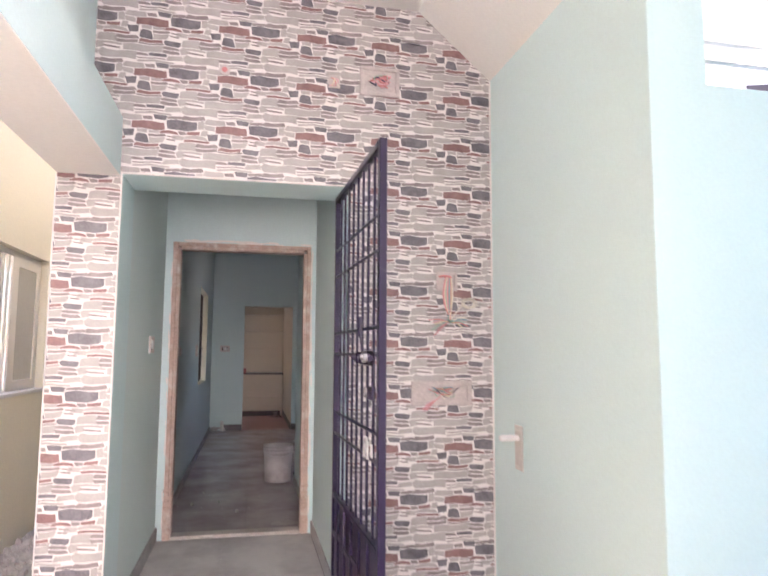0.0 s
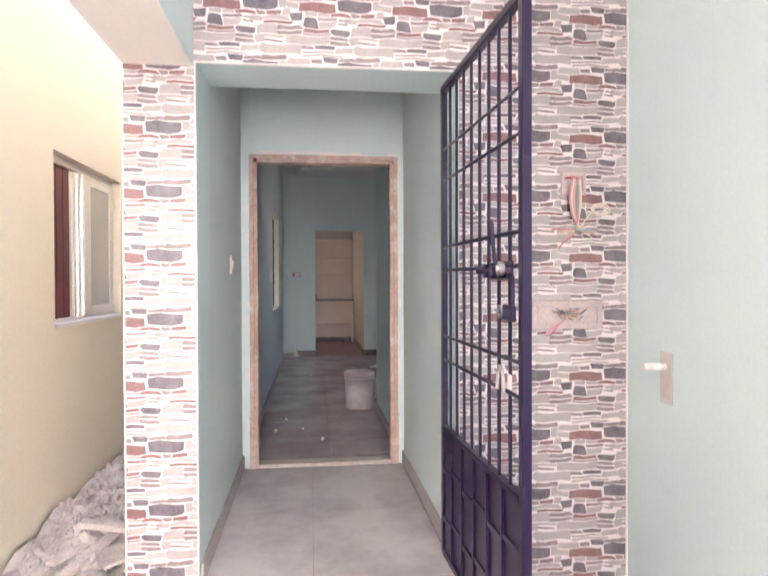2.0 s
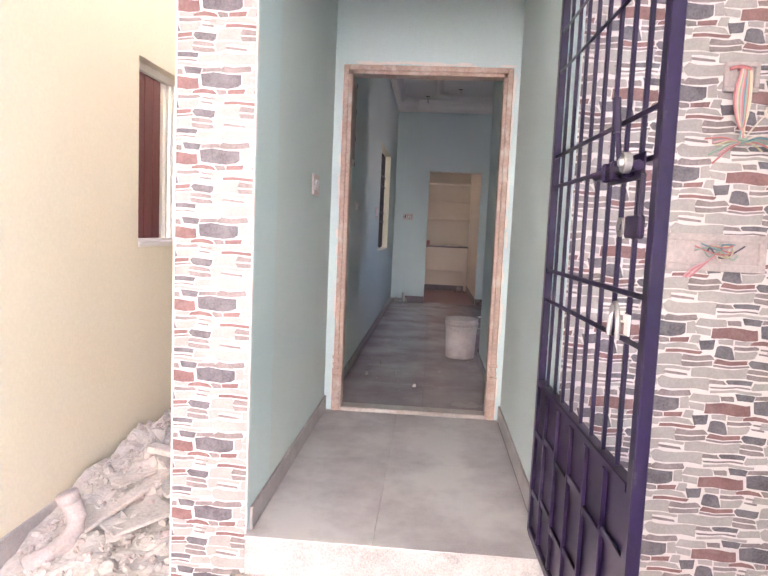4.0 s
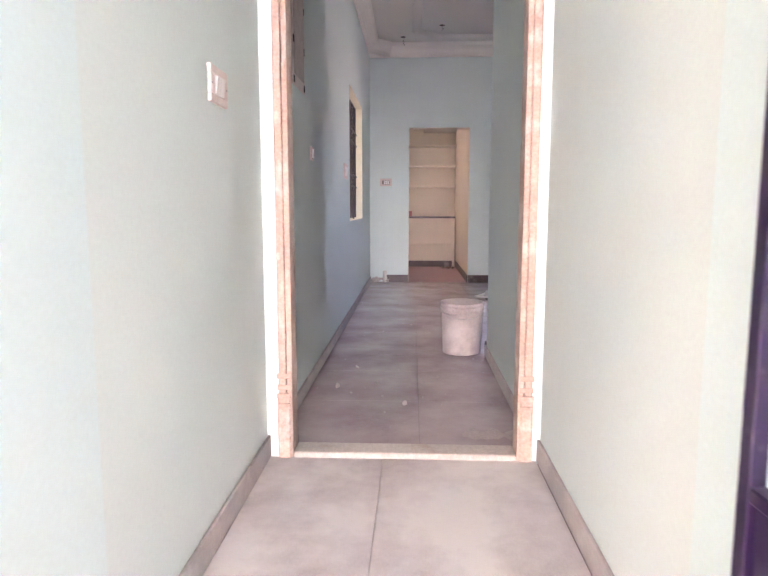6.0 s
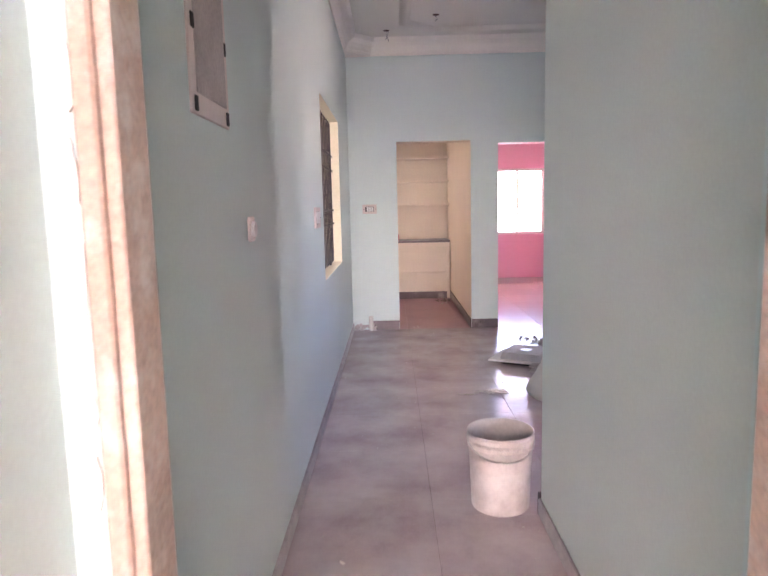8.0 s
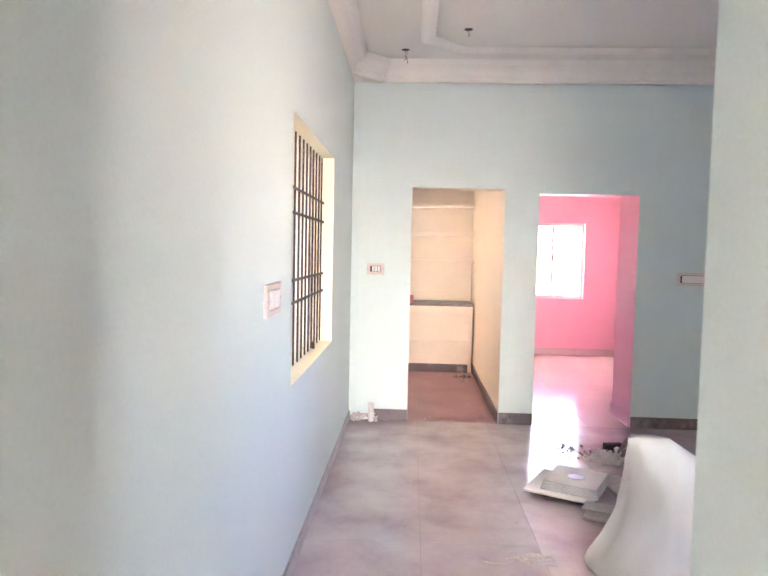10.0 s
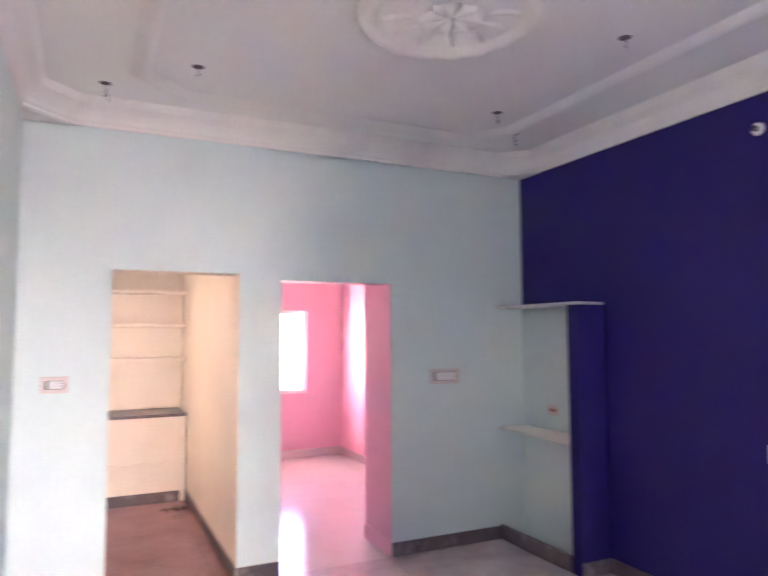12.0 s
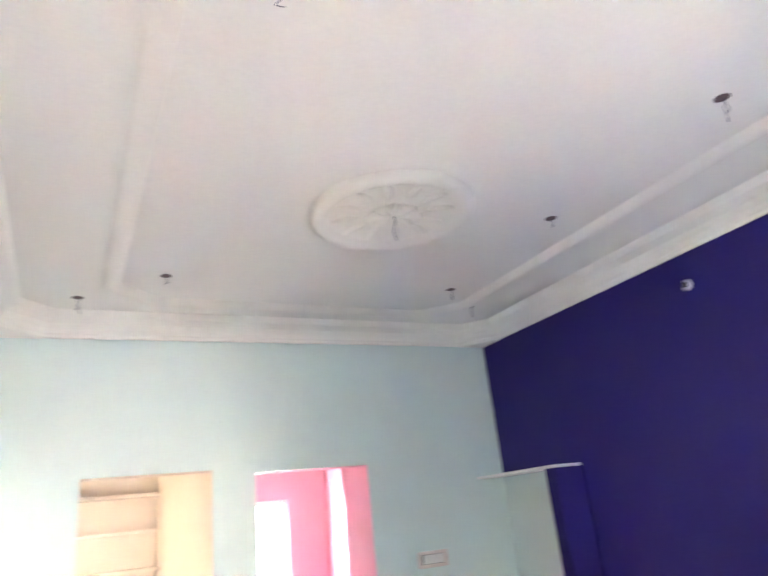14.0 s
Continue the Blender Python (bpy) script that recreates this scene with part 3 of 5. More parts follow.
# steel gate, swung open at right angles to the wall
gate = thing("steel_gate", (0.468, 3.262, 0.0), "open dark violet enamelled steel grille gate with a sheet panel below", "gate", rz=-88.0)
GW, Z0, Z1, ZPAN = 0.985, 0.075, 2.092, 0.615
part("hinge_stile", boxes((0, 0.028, -0.012, 0.012, Z0, Z1), bevel=0.002), ENAMEL, gate)
part("lock_stile", boxes((GW - 0.045, GW - 0.012, -0.0145, 0.0145, Z0 - 0.02, Z1), bevel=0.002), ENAMEL, gate)
part("top_rail", boxes((0.033, GW - 0.046, -0.015, 0.015, Z1 - 0.03, Z1), bevel=0.003), ENAMEL, gate)
part("bottom_rail", boxes((0.033, GW - 0.046, -0.015, 0.015, Z0, Z0 + 0.03), bevel=0.003), ENAMEL, gate)
part("panel_rail", boxes((0.033, GW - 0.046, -0.015, 0.015, ZPAN, ZPAN + 0.022), bevel=0.003), ENAMEL, gate)
part("sheet_panel", boxes((0.033, GW - 0.046, -0.002, 0.002, Z0 + 0.03, ZPAN)), ENAMEL, gate)
for k in range(8):
    x = 0.12 + k * 0.102
    part("bar", boxes((x - 0.005, x + 0.005, -0.005, 0.005, ZPAN + 0.022, Z1 - 0.03), bevel=0.001), ENAMEL, gate)
for z in (1.815, 1.683, 1.402, 1.302, 1.022, 0.921):
    part("rail", boxes((0.033, GW - 0.046, -0.0095, -0.0055, z - 0.0065, z + 0.0065), bevel=0.002), ENAMEL, gate)
for x in (0.165, 0.32, 0.475, 0.63, 0.785):
    part("stiffener", boxes((x - 0.008, x + 0.008, -0.014, -0.0025, Z0 + 0.031, ZPAN - 0.001), bevel=0.002), ENAMEL, gate)
for k, (xa, xb) in enumerate(((0.034, 0.156), (0.174, 0.311), (0.329, 0.466), (0.484, 0.621), (0.639, 0.776), (0.794, 0.937))):
    for z in (0.235 + 0.02 * (k % 2), 0.445 + 0.02 * (k % 2)):
        part("panel_band", boxes((xa, xb, -0.012, -0.0025, z - 0.012, z + 0.012), bevel=0.002), ENAMEL, gate)
for z in (1.71, 1.64, 0.52, 0.44):
    part("hinge_knuckle", rod((-0.008, 0.004, z - 0.03), (-0.008, 0.004, z + 0.03), 0.008), ENAMEL, gate)
bolt = part("slide_bolt", rod((0.60, -0.026, 1.29), (0.895, -0.026, 1.29), 0.011, 12), ENAMEL, gate)
part("bolt_end", lathe([(0.0005, 0.010), (0.008, 0.010), (0.010, 0.003), (0.020, 0.003), (0.022, 0.0), (0.022, -0.012)], 18)[0], STEEL, bolt, "bright steel bolt end").matrix_basis = pose(0.875, -0.050, 1.295, 90)
part("bolt_plate", boxes((0.68, 0.90, -0.0165, -0.0125, 1.262, 1.318), bevel=0.002), ENAMEL, bolt)
for x in (0.69, 0.75, 0.835):
    part("bolt_bracket", boxes((x, x + 0.018, -0.042, -0.0168, 1.268, 1.312), bevel=0.006), ENAMEL, bolt)
part("bolt_lever", rod((0.79, -0.03, 1.29), (0.785, -0.042, 1.41), 0.006, 10), ENAMEL, bolt)
part("lever_grip", rod((0.786, -0.04, 1.37), (0.782, -0.045, 1.445), 0.0095, 10), ENAMEL, bolt)
part("keeper_strap", boxes((0.90, 0.918, -0.025, -0.015, 1.16, 1.275), bevel=0.004), ENAMEL, gate)
lockbox = part("lock_box", boxes((0.835, 0.925, -0.026, -0.013, 1.14, 1.188), bevel=0.004), ENAMEL, gate)
part("lock_ring", lathe([(0.012, -0.002), (0.021, -0.002), (0.021, 0.004), (0.012, 0.004), (0.012, -0.002)], 16)[0], STEEL, lockbox, "bright steel ring").matrix_basis = pose(0.815, -0.026, 1.164, 90)
bm = bmesh.new()
tube(bm, [(0.80 + 0.03 * math.cos(a), -0.02, 0.90 + 0.075 * math.sin(a) + 0.02) for a in [math.pi * k / 10 for k in range(11)]], 0.006, 8)
part("shackle", bm, STEEL, gate, "pale steel shackle")
part("paper_tag", boxes((0.86, 0.89, -0.018, -0.014, 0.935, 0.98), bevel=0.001), PLASTIC, gate, "small white tag")

# junction boxes and wires on the stone face
FY = YS - 0.002


def junction_box(name, x0, x1, z0, z1, rim, label):
    b = thing(name, ((x0 + x1) / 2, FY, (z0 + z1) / 2), label, "junction box")
    w, h = (x1 - x0) / 2, (z1 - z0) / 2
    part("frame", boxes((-w, w, -0.014, 0, h - rim, h), (-w, w, -0.014, 0, -h, rim - h), (-w, rim - w, -0.014, 0, rim - h, h - rim), (w - rim, w, -0.014, 0, rim - h, h - rim), bevel=0.002), MORTAR, b)
    part("back", boxes((rim - w, w - rim, -0.004, 0, rim - h, h - rim)), MORTAR, b)
    return b


def wire(parent, pts, mat_i, r=0.0025):
    """A wire that bends smoothly through the points."""
    pts = [Vector(p) for p in pts]
    fine = []
    for i in range(len(pts) - 1):
        p0, p1, p2, p3 = pts[max(i - 1, 0)], pts[i], pts[i + 1], pts[min(i + 2, len(pts) - 1)]
        for k in range(5):
            t = k / 5
            fine.append(0.5 * (2 * p1 + (p2 - p0) * t + (2 * p0 - 5 * p1 + 4 * p2 - p3) * t * t + (3 * p1 - p0 - 3 * p2 + p3) * t ** 3))
    bm = bmesh.new()
    tube(bm, fine + [pts[-1]], r, 6)
    part("wire", bm, WIRES[mat_i], parent, smooth=True)


rw = random.Random(5)
jb = junction_box("junction_box", 0.845, 1.163, 1.045, 1.168, 0.024, "long recessed grey junction box with tangled coloured wires")
for k in range(9):
    wire(jb, [(rw.uniform(-0.07, 0.0), -0.006, rw.uniform(0.0, 0.03)), (rw.uniform(-0.03, 0.03), -0.03, rw.uniform(-0.015, 0.02)), (rw.uniform(0.0, 0.06), -0.02, rw.uniform(-0.03, 0.03)), (rw.uniform(-0.02, 0.09), -0.012, rw.uniform(-0.01, 0.03))], k % 6)
for k in range(4):
    wire(jb, [(-0.0, -0.02, 0.0), (-0.03, -0.03, -0.025), (-0.06 - 0.008 * k, -0.028, -0.055), (-0.085 - 0.007 * k, -0.022, -0.085)], 6 if k % 2 else 0)
jb2 = junction_box("junction_box", 0.978, 1.088, 1.628, 1.725, 0.016, "square junction box with a hanging knot of coloured wires")
kx, kz = 0.008, -0.205
for k in range(11):
    dx = -0.020 + 0.0040 * k
    ang = radians((178, 186, 192, 206, 214, 222, 4, -6, -14, -24, 12)[k])
    ln_ = rw.uniform(0.075, 0.115)
    c_ = (0, 6, 1, 2, 6, 0, 4, 2, 0, 1, 5)[k]
    wire(jb2, [(dx * 0.6, -0.006, 0.022), (dx * 0.7, -0.034, 0.022), (dx * 1.3 - 0.004, -0.036, -0.06), (dx * 0.9, -0.032, -0.13), (kx + rw.uniform(-0.006, 0.006), -0.030, kz + rw.uniform(-0.006, 0.006)), (kx + 0.5 * ln_ * math.cos(ang), -0.030, kz + 0.5 * ln_ * math.sin(ang) + 0.006), (kx + ln_ * math.cos(ang), -0.022, kz + ln_ * math.sin(ang))], c_, 0.003)
wire(jb2, [(-0.045, -0.02, 0.022), (-0.02, -0.034, 0.026), (0.01, -0.036, 0.02), (0.02, -0.02, 0.014)], 0, 0.006)
wire(jb2, [(kx - 0.012, -0.034, kz + 0.004), (kx, -0.042, kz), (kx + 0.012, -0.034, kz + 0.004)], 2, 0.006)
for k in range(5):
    a0, rr = rw.uniform(0, 6), rw.uniform(0.026, 0.045)
    wire(jb2, [(0.115 + rr * math.cos(a0 + a * 0.6), -0.012 - 0.004 * k, -0.112 + 0.62 * rr * math.sin(a0 + a * 0.6)) for a in range(11)], 5, 0.0028)
wire(jb2, [(0.012, -0.028, -0.205), (0.05, -0.03, -0.15), (0.09, -0.02, -0.11)], 5)
jb3 = junction_box("junction_box", 0.568, 0.778, 2.637, 2.792, 0.02, "square junction box full of red wires above the entrance")
for k in range(16):
    wire(jb3, [(rw.uniform(-0.06, 0.06), -0.006, rw.uniform(-0.03, 0.03)), (rw.uniform(-0.05, 0.05), -0.025, rw.uniform(-0.03, 0.03)), (rw.uniform(-0.06, 0.06), -0.016, rw.uniform(-0.035, 0.035)), (rw.uniform(-0.05, 0.05), -0.012, rw.uniform(-0.03, 0.03))], (0, 0, 6, 3, 0, 6, 0, 2)[k % 8], 0.0035)
rb = thing("conduit_outlet", (-0.112, FY, 2.70), "small round red conduit outlet in the stone tiles", "outlet")
part("ring", lathe([(0.014, 0), (0.027, 0), (0.027, 0.012), (0.014, 0.012), (0.014, 0)], 14)[0], MORTAR, rb).matrix_basis = pose(0, 0, 0, 90)
part("plug", lathe([(0.0005, 0.016), (0.0135, 0.014), (0.0135, 0)], 14)[0], WIRES[0], rb).matrix_basis = pose(0, 0, 0, 90)
ob_ = thing("conduit_outlet", (0.435, FY, 2.695), "ragged wire outlet with short pink wires", "outlet")
part("patch", boxes((-0.03, 0.03, -0.004, 0, -0.035, 0.035), bevel=0.001), MORTAR, ob_)
for k in range(5):
    wire(ob_, [(rw.uniform(-0.02, 0.02), -0.004, 0.02), (rw.uniform(-0.02, 0.02), -0.02, 0.0), (rw.uniform(-0.025, 0.025), -0.014, -0.03)], (6, 0, 5, 1, 6)[k])

# water outlet in the porch side wall
wo = thing("water_outlet", (1.287, 2.90, 0.90), "recessed water outlet with a white threaded plastic nipple", "water outlet")
part("cover_plate", boxes((-0.006, -0.001, -0.04, 0.045, -0.13, 0.075), bevel=0.002), PVC, wo, "pale plastered patch")
part("recess", boxes((-0.009, -0.0065, -0.034, 0.036, -0.105, 0.05), bevel=0.001), CONCRETE, wo)
bm = bmesh.new()
tube(bm, [(-0.009, 0.0, 0.018), (-0.10, 0.0, 0.018)], 0.013, 12)
for k in range(5):
    tube(bm, [(-0.035 - k * 0.012, 0, 0.018), (-0.041 - k * 0.012, 0, 0.018)], 0.0155, 12)
part("nipple", bm, PLASTIC, wo)

# waste pipe stub in the corner
wp = thing("waste_pipe", (1.205, 2.99, ZG), "dusty white waste pipe stub with a dark red cap", "pipe")
bm = bmesh.new()
tube(bm, [(0.035, 0.01, 0.0), (0.03, 0.012, 0.04), (0.018, 0.018, 0.09), (0.012, 0.026, 0.14), (0.014, 0.032, 0.19)], 0.052, 18, r_end=0.044)
part("pipe", bm, PVC, wp, smooth=True)
part("collar", rod((0.013, 0.030, 0.165), (0.0142, 0.0335, 0.205), 0.05, 18), PVC, wp)
part("mouth", rod((0.0142, 0.0335, 0.2052), (0.0143, 0.0337, 0.2065), 0.041, 18), MORTAR, wp, "dusty open mouth")
bm = bmesh.new()
for k in range(18):
    box(bm, -0.075 + 0.008 * k, -0.068 + 0.008 * k, -0.05 + 0.004 * (k % 3), 0.06, -0.005, 0.008 + 0.004 * (k % 2), bevel=0.002)
part("mortar_bed", bm, MORTAR, wp, "rough mortar round the pipe foot")
part("cap", rod((0.045, -0.02, 0.09), (0.075, -0.055, 0.085), 0.024, 12), MAROON, wp, "dark red plastic cap")

# high unglazed window in the front wall: rods across the sky
wf = tagged(put("window_3", boxes((1.488, 2.25, 1.90, 2.02, 2.2005, 2.222)), TEAL), "high unglazed window crossed by two steel rods", "window", kind="structure")
for z in (2.335, 2.405, 2.60, 2.80):
    part("rod", rod((1.49, 1.95, z), (2.25, 1.95, z - 0.004), 0.008), STEEL, wf)


def far_building(x, y, w, d, h, storeys, mats, label):
    b = thing("apartment_building", (x, y, ZP), label, "building")
    part("wall", boxes((-w / 2, w / 2, -d / 2, d / 2, 0, h)), mats, b)
    part("parapet", boxes((-w / 2 - 0.15, w / 2 + 0.15, -d / 2 - 0.15, d / 2 + 0.15, h, h + 0.35)), CONCRETE, b)
    for s in range(storeys):
        for k in range(4):
            xx, zz = -w / 2 + (k + 0.5) * w / 4, h / storeys * (s + 0.35)
            win = part("window", boxes((xx - 0.5, xx + 0.5, -d / 2 - 0.06, -d / 2 - 0.001, zz, zz + 1.25)), CONCRETE, b)
            part("pane", boxes((xx - 0.42, xx + 0.42, -d / 2 - 0.08, -d / 2 - 0.061, zz + 0.08, zz + 1.17)), DARK, win)
    return b


b1 = far_building(15.5, 17.0, 9, 8, 9.6, 3, YELLOW, "cream three-storey apartment building beyond the yard")
b1.rotation_euler = (0, 0, radians(-20))

# ---- side passage ----
# sliding window of the neighbouring house
WY0, WY1, WZ0, WZ1 = 4.57, 5.9, 0.972, 2.056
w1 = tagged(put("window_1", boxes((-1.80, -1.70, WY0, WY0 + 0.015, WZ0, WZ1), (-1.80, -1.70, WY1 - 0.045, WY1, WZ0, WZ1), (-1.80, -1.70, WY0 + 0.015, WY1 - 0.045, WZ1 - 0.045, WZ1), (-1.80, -1.70, WY0 + 0.015, WY1 - 0.045, WZ0, WZ0 + 0.045), bevel=0.002), ALU), "half-open white aluminium sliding window with a frosted pane", "window", kind="structure")
part("window_sill", boxes((-1.70, -1.632, WY0 + 0.001, WY1 - 0.001, WZ0 + 0.0005, WZ0 + 0.03), bevel=0.004), ALU, w1)
part("maroon_shutter", boxes(*[(-1.742, -1.722 - 0.003 * (k % 2), WY0 + 0.016 + 0.058 * k, WY0 + 0.071 + 0.058 * k, WZ0 + 0.046, WZ1 - 0.046) for k in range(8)], bevel=0.003), MAROON, w1, "maroon slatted inner shutter")
for x, y, w_ in ((-1.745, 5.035, 0.05), (-1.735, 5.10, 0.05), (-1.72, 5.165, 0.035), (-1.705, 5.215, 0.07)):
    part("track_stile", boxes((x, x + 0.02, y, y + w_, WZ0 + 0.046, WZ1 - 0.046), bevel=0.002), ALU, w1)
sash = part("sash", boxes((-1.715, -1.69, 5.29, 5.36, WZ0 + 0.046, WZ1 - 0.046), (-1.715, -1.69, 5.79, 5.855, WZ0 + 0.046, WZ1 - 0.046), (-1.715, -1.69, 5.36, 5.79, WZ0 + 0.046, WZ0 + 0.11), (-1.715, -1.69, 5.36, 5.79, WZ1 - 0.11, WZ1 - 0.046), bevel=0.002), ALU, w1)
part("pane", boxes((-1.706, -1.70, 5.36, 5.79, WZ0 + 0.11, WZ1 - 0.11)), FROST, sash, "frosted grey glass pane")
tagged(put("baseboard", boxes((-1.639, -1.622, 1.0, 14.0, ZP, -0.19), bevel=0.004), SKIRTGREY), "dusty plinth strip along the yellow wall", "baseboard", kind="structure")
tagged(put("window_hood", boxes((-1.30, -0.791, 8.05, 9.95, 2.17, 2.24), bevel=0.01), CONCRETE), "concrete sunshade over the barred window", "sunshade", kind="structure")


def chunk(bm, c, r, rnd, mat=0, flat=1.0):
    """A broken lump: a coarse ball with every corner pushed about."""
    t = bmesh.ops.create_icosphere(bm, subdivisions=1, radius=r)
    rot = Euler((rnd.uniform(0, 6), rnd.uniform(0, 6), rnd.uniform(0, 6))).to_matrix()
    sx, sy, sz = rnd.uniform(0.6, 1.5), rnd.uniform(0.6, 1.3), rnd.uniform(0.35, 0.9) * flat
    for v in t["verts"]:
        p = v.co * rnd.uniform(0.72, 1.2)
        v.co = rot @ Vector((p.x * sx, p.y * sy, p.z * sz)) + Vector(c)
    for f in {f for v in t["verts"] for f in v.link_faces}:
        f.material_index = mat


rr_ = random.Random(11)


def heap(x, y):
    """Height of the rubble heap over the passage ground."""
    u = min(1.0, max(0.0, (y - 3.2) / 0.9))
    bank = 0.75 + 0.45 * min(1.0, max(0.0, (-0.95 - x) / 0.5))
    rough = 0.05 * noise.noise(Vector((x * 3, y * 3, 0))) + 0.03 * noise.noise(Vector((x * 9, y * 9, 2)))
    return max(0.0, 0.20 * u ** 0.8 * bank + rough * min(1.0, u * 4))


bm = bmesh.new()
nx, ny = 30, 110
grid = [[bm.verts.new((-1.622 + 0.82 * i / nx, 3.2 + 3.4 * j / ny, ZP - 0.01 + heap(-1.622 + 0.82 * i / nx, 3.2 + 3.4 * j / ny) + 0.012 * rr_.random())) for i in range(nx + 1)] for j in range(ny + 1)]
for j in range(ny):
    for i in range(nx):
        bm.faces.new((grid[j][i], grid[j][i + 1], grid[j + 1][i + 1], grid[j + 1][i]))
tagged(put("rubble_heap", bm, RUBBLE), "pale heap of plaster dust and rubble in the passage", "rubble", kind="stuff")
bm = bmesh.new()
for k in range(1500):
    x, y = rr_.uniform(-1.6, -0.88), 3.25 + 2.6 * rr_.random() ** 1.1
    r = rr_.choice((0.004, 0.005, 0.006, 0.008, 0.01, 0.012, 0.014, 0.018, 0.024, 0.034)) * (0.6 + 0.4 * min(1, (y - 3.1)))
    chunk(bm, (x, y, ZP + heap(x, y) + r * 0.2), r, rr_, 1 if rr_.random() < 0.25 else 0)
for k in range(34):
    # flat flakes of broken plaster
    x, y = rr_.uniform(-1.55, -0.92), 3.35 + 2.2 * rr_.random()
    chunk(bm, (x, y, ZP + heap(x, y) + 0.012), rr_.uniform(0.025, 0.06), rr_, 0, 0.25)
tagged(put("rubble", bm, [RUBBLE, CHUNK]), "broken bits of plaster and brick strewn over the heap", "rubble", kind="stuff")


def slat(name, p, q, w, t, mat, label, category, group=""):
    """A thin board from p to q, lying flat."""
    p, q = Vector(p), Vector(q)
    d = q - p
    bm = boxes((0, d.length, -w / 2, w / 2, 0, t), bevel=0.004)
    ob = put(name, bm, mat)
    ob.matrix_basis = Matrix.Translation(p) @ d.to_track_quat("X", "Z").to_matrix().to_4x4()
    return tagged(ob, label, category, group)


def on_heap(x, y, lift=0.012):
    return (x, y, ZP + heap(x, y) + lift)


slat("plank", on_heap(-1.47, 3.42), on_heap(-1.17, 4.2, 0.03), 0.07, 0.02, PLANK, "dusty pale timber lath lying on rubble", "plank", "laths on the rubble")
slat("plank", on_heap(-1.40, 3.85, 0.03), on_heap(-1.12, 4.5, 0.03), 0.06, 0.018, PLANK, "dusty pale timber lath lying on rubble", "plank", "laths on the rubble")
slat("plank", on_heap(-1.35, 4.12, 0.05), on_heap(-0.89, 4.10, 0.05), 0.075, 0.03, PLANK, "short thick timber batten lying on rubble", "plank", "laths on the rubble")
slat("plank", on_heap(-1.12, 4.25, 0.03), on_heap(-0.90, 4.75, 0.10), 0.05, 0.02, PLANK, "dusty pale timber lath lying on rubble", "plank", "laths on the rubble")
slat("board", on_heap(-1.32, 3.60, 0.02), on_heap(-1.13, 3.84, 0.03), 0.20, 0.015, RUBBLE, "broken sheet of plaster board on the rubble", "board")
slat("board", on_heap(-1.20, 3.92, 0.03), on_heap(-1.02, 4.05, 0.04), 0.22, 0.018, RUBBLE, "broken sheet of plaster board on the rubble", "board")
slat("board", on_heap(-1.02, 3.78, 0.02), on_heap(-0.89, 3.66, 0.05), 0.17, 0.012, PLASTIC, "white broken tile leaning on the rubble", "board")
slat("board", on_heap(-1.12, 4.42, 0.03), on_heap(-1.02, 4.18, 0.03), 0.12, 0.02, RUBBLE, "broken sheet of plaster board on the rubble", "board")
bm = bmesh.new()
for k in range(3):
    chunk(bm, on_heap(-1.08 + 0.07 * k, 4.62 + 0.03 * k, 0.03), 0.07, rr_, 0)
tagged(put("brick_lumps", bm, CHUNK), "broken red brick lumps against the column", "brick", kind="stuff")
bm = bmesh.new()
tube(bm, [(-1.53, 3.36, -0.30), (-1.48, 3.42, -0.285), (-1.44, 3.49, -0.265), (-1.42, 3.55, -0.225), (-1.425, 3.57, -0.17), (-1.445, 3.57, -0.12), (-1.46, 3.565, -0.09)], 0.042, 16)
tube(bm, [(-1.456, 3.566, -0.105), (-1.468, 3.562, -0.065)], 0.048, 16)
tagged(put("pipe_elbow", bm, MORTAR, smooth=True), "grey-white plastic drain elbow lying on rubble", "pipe")

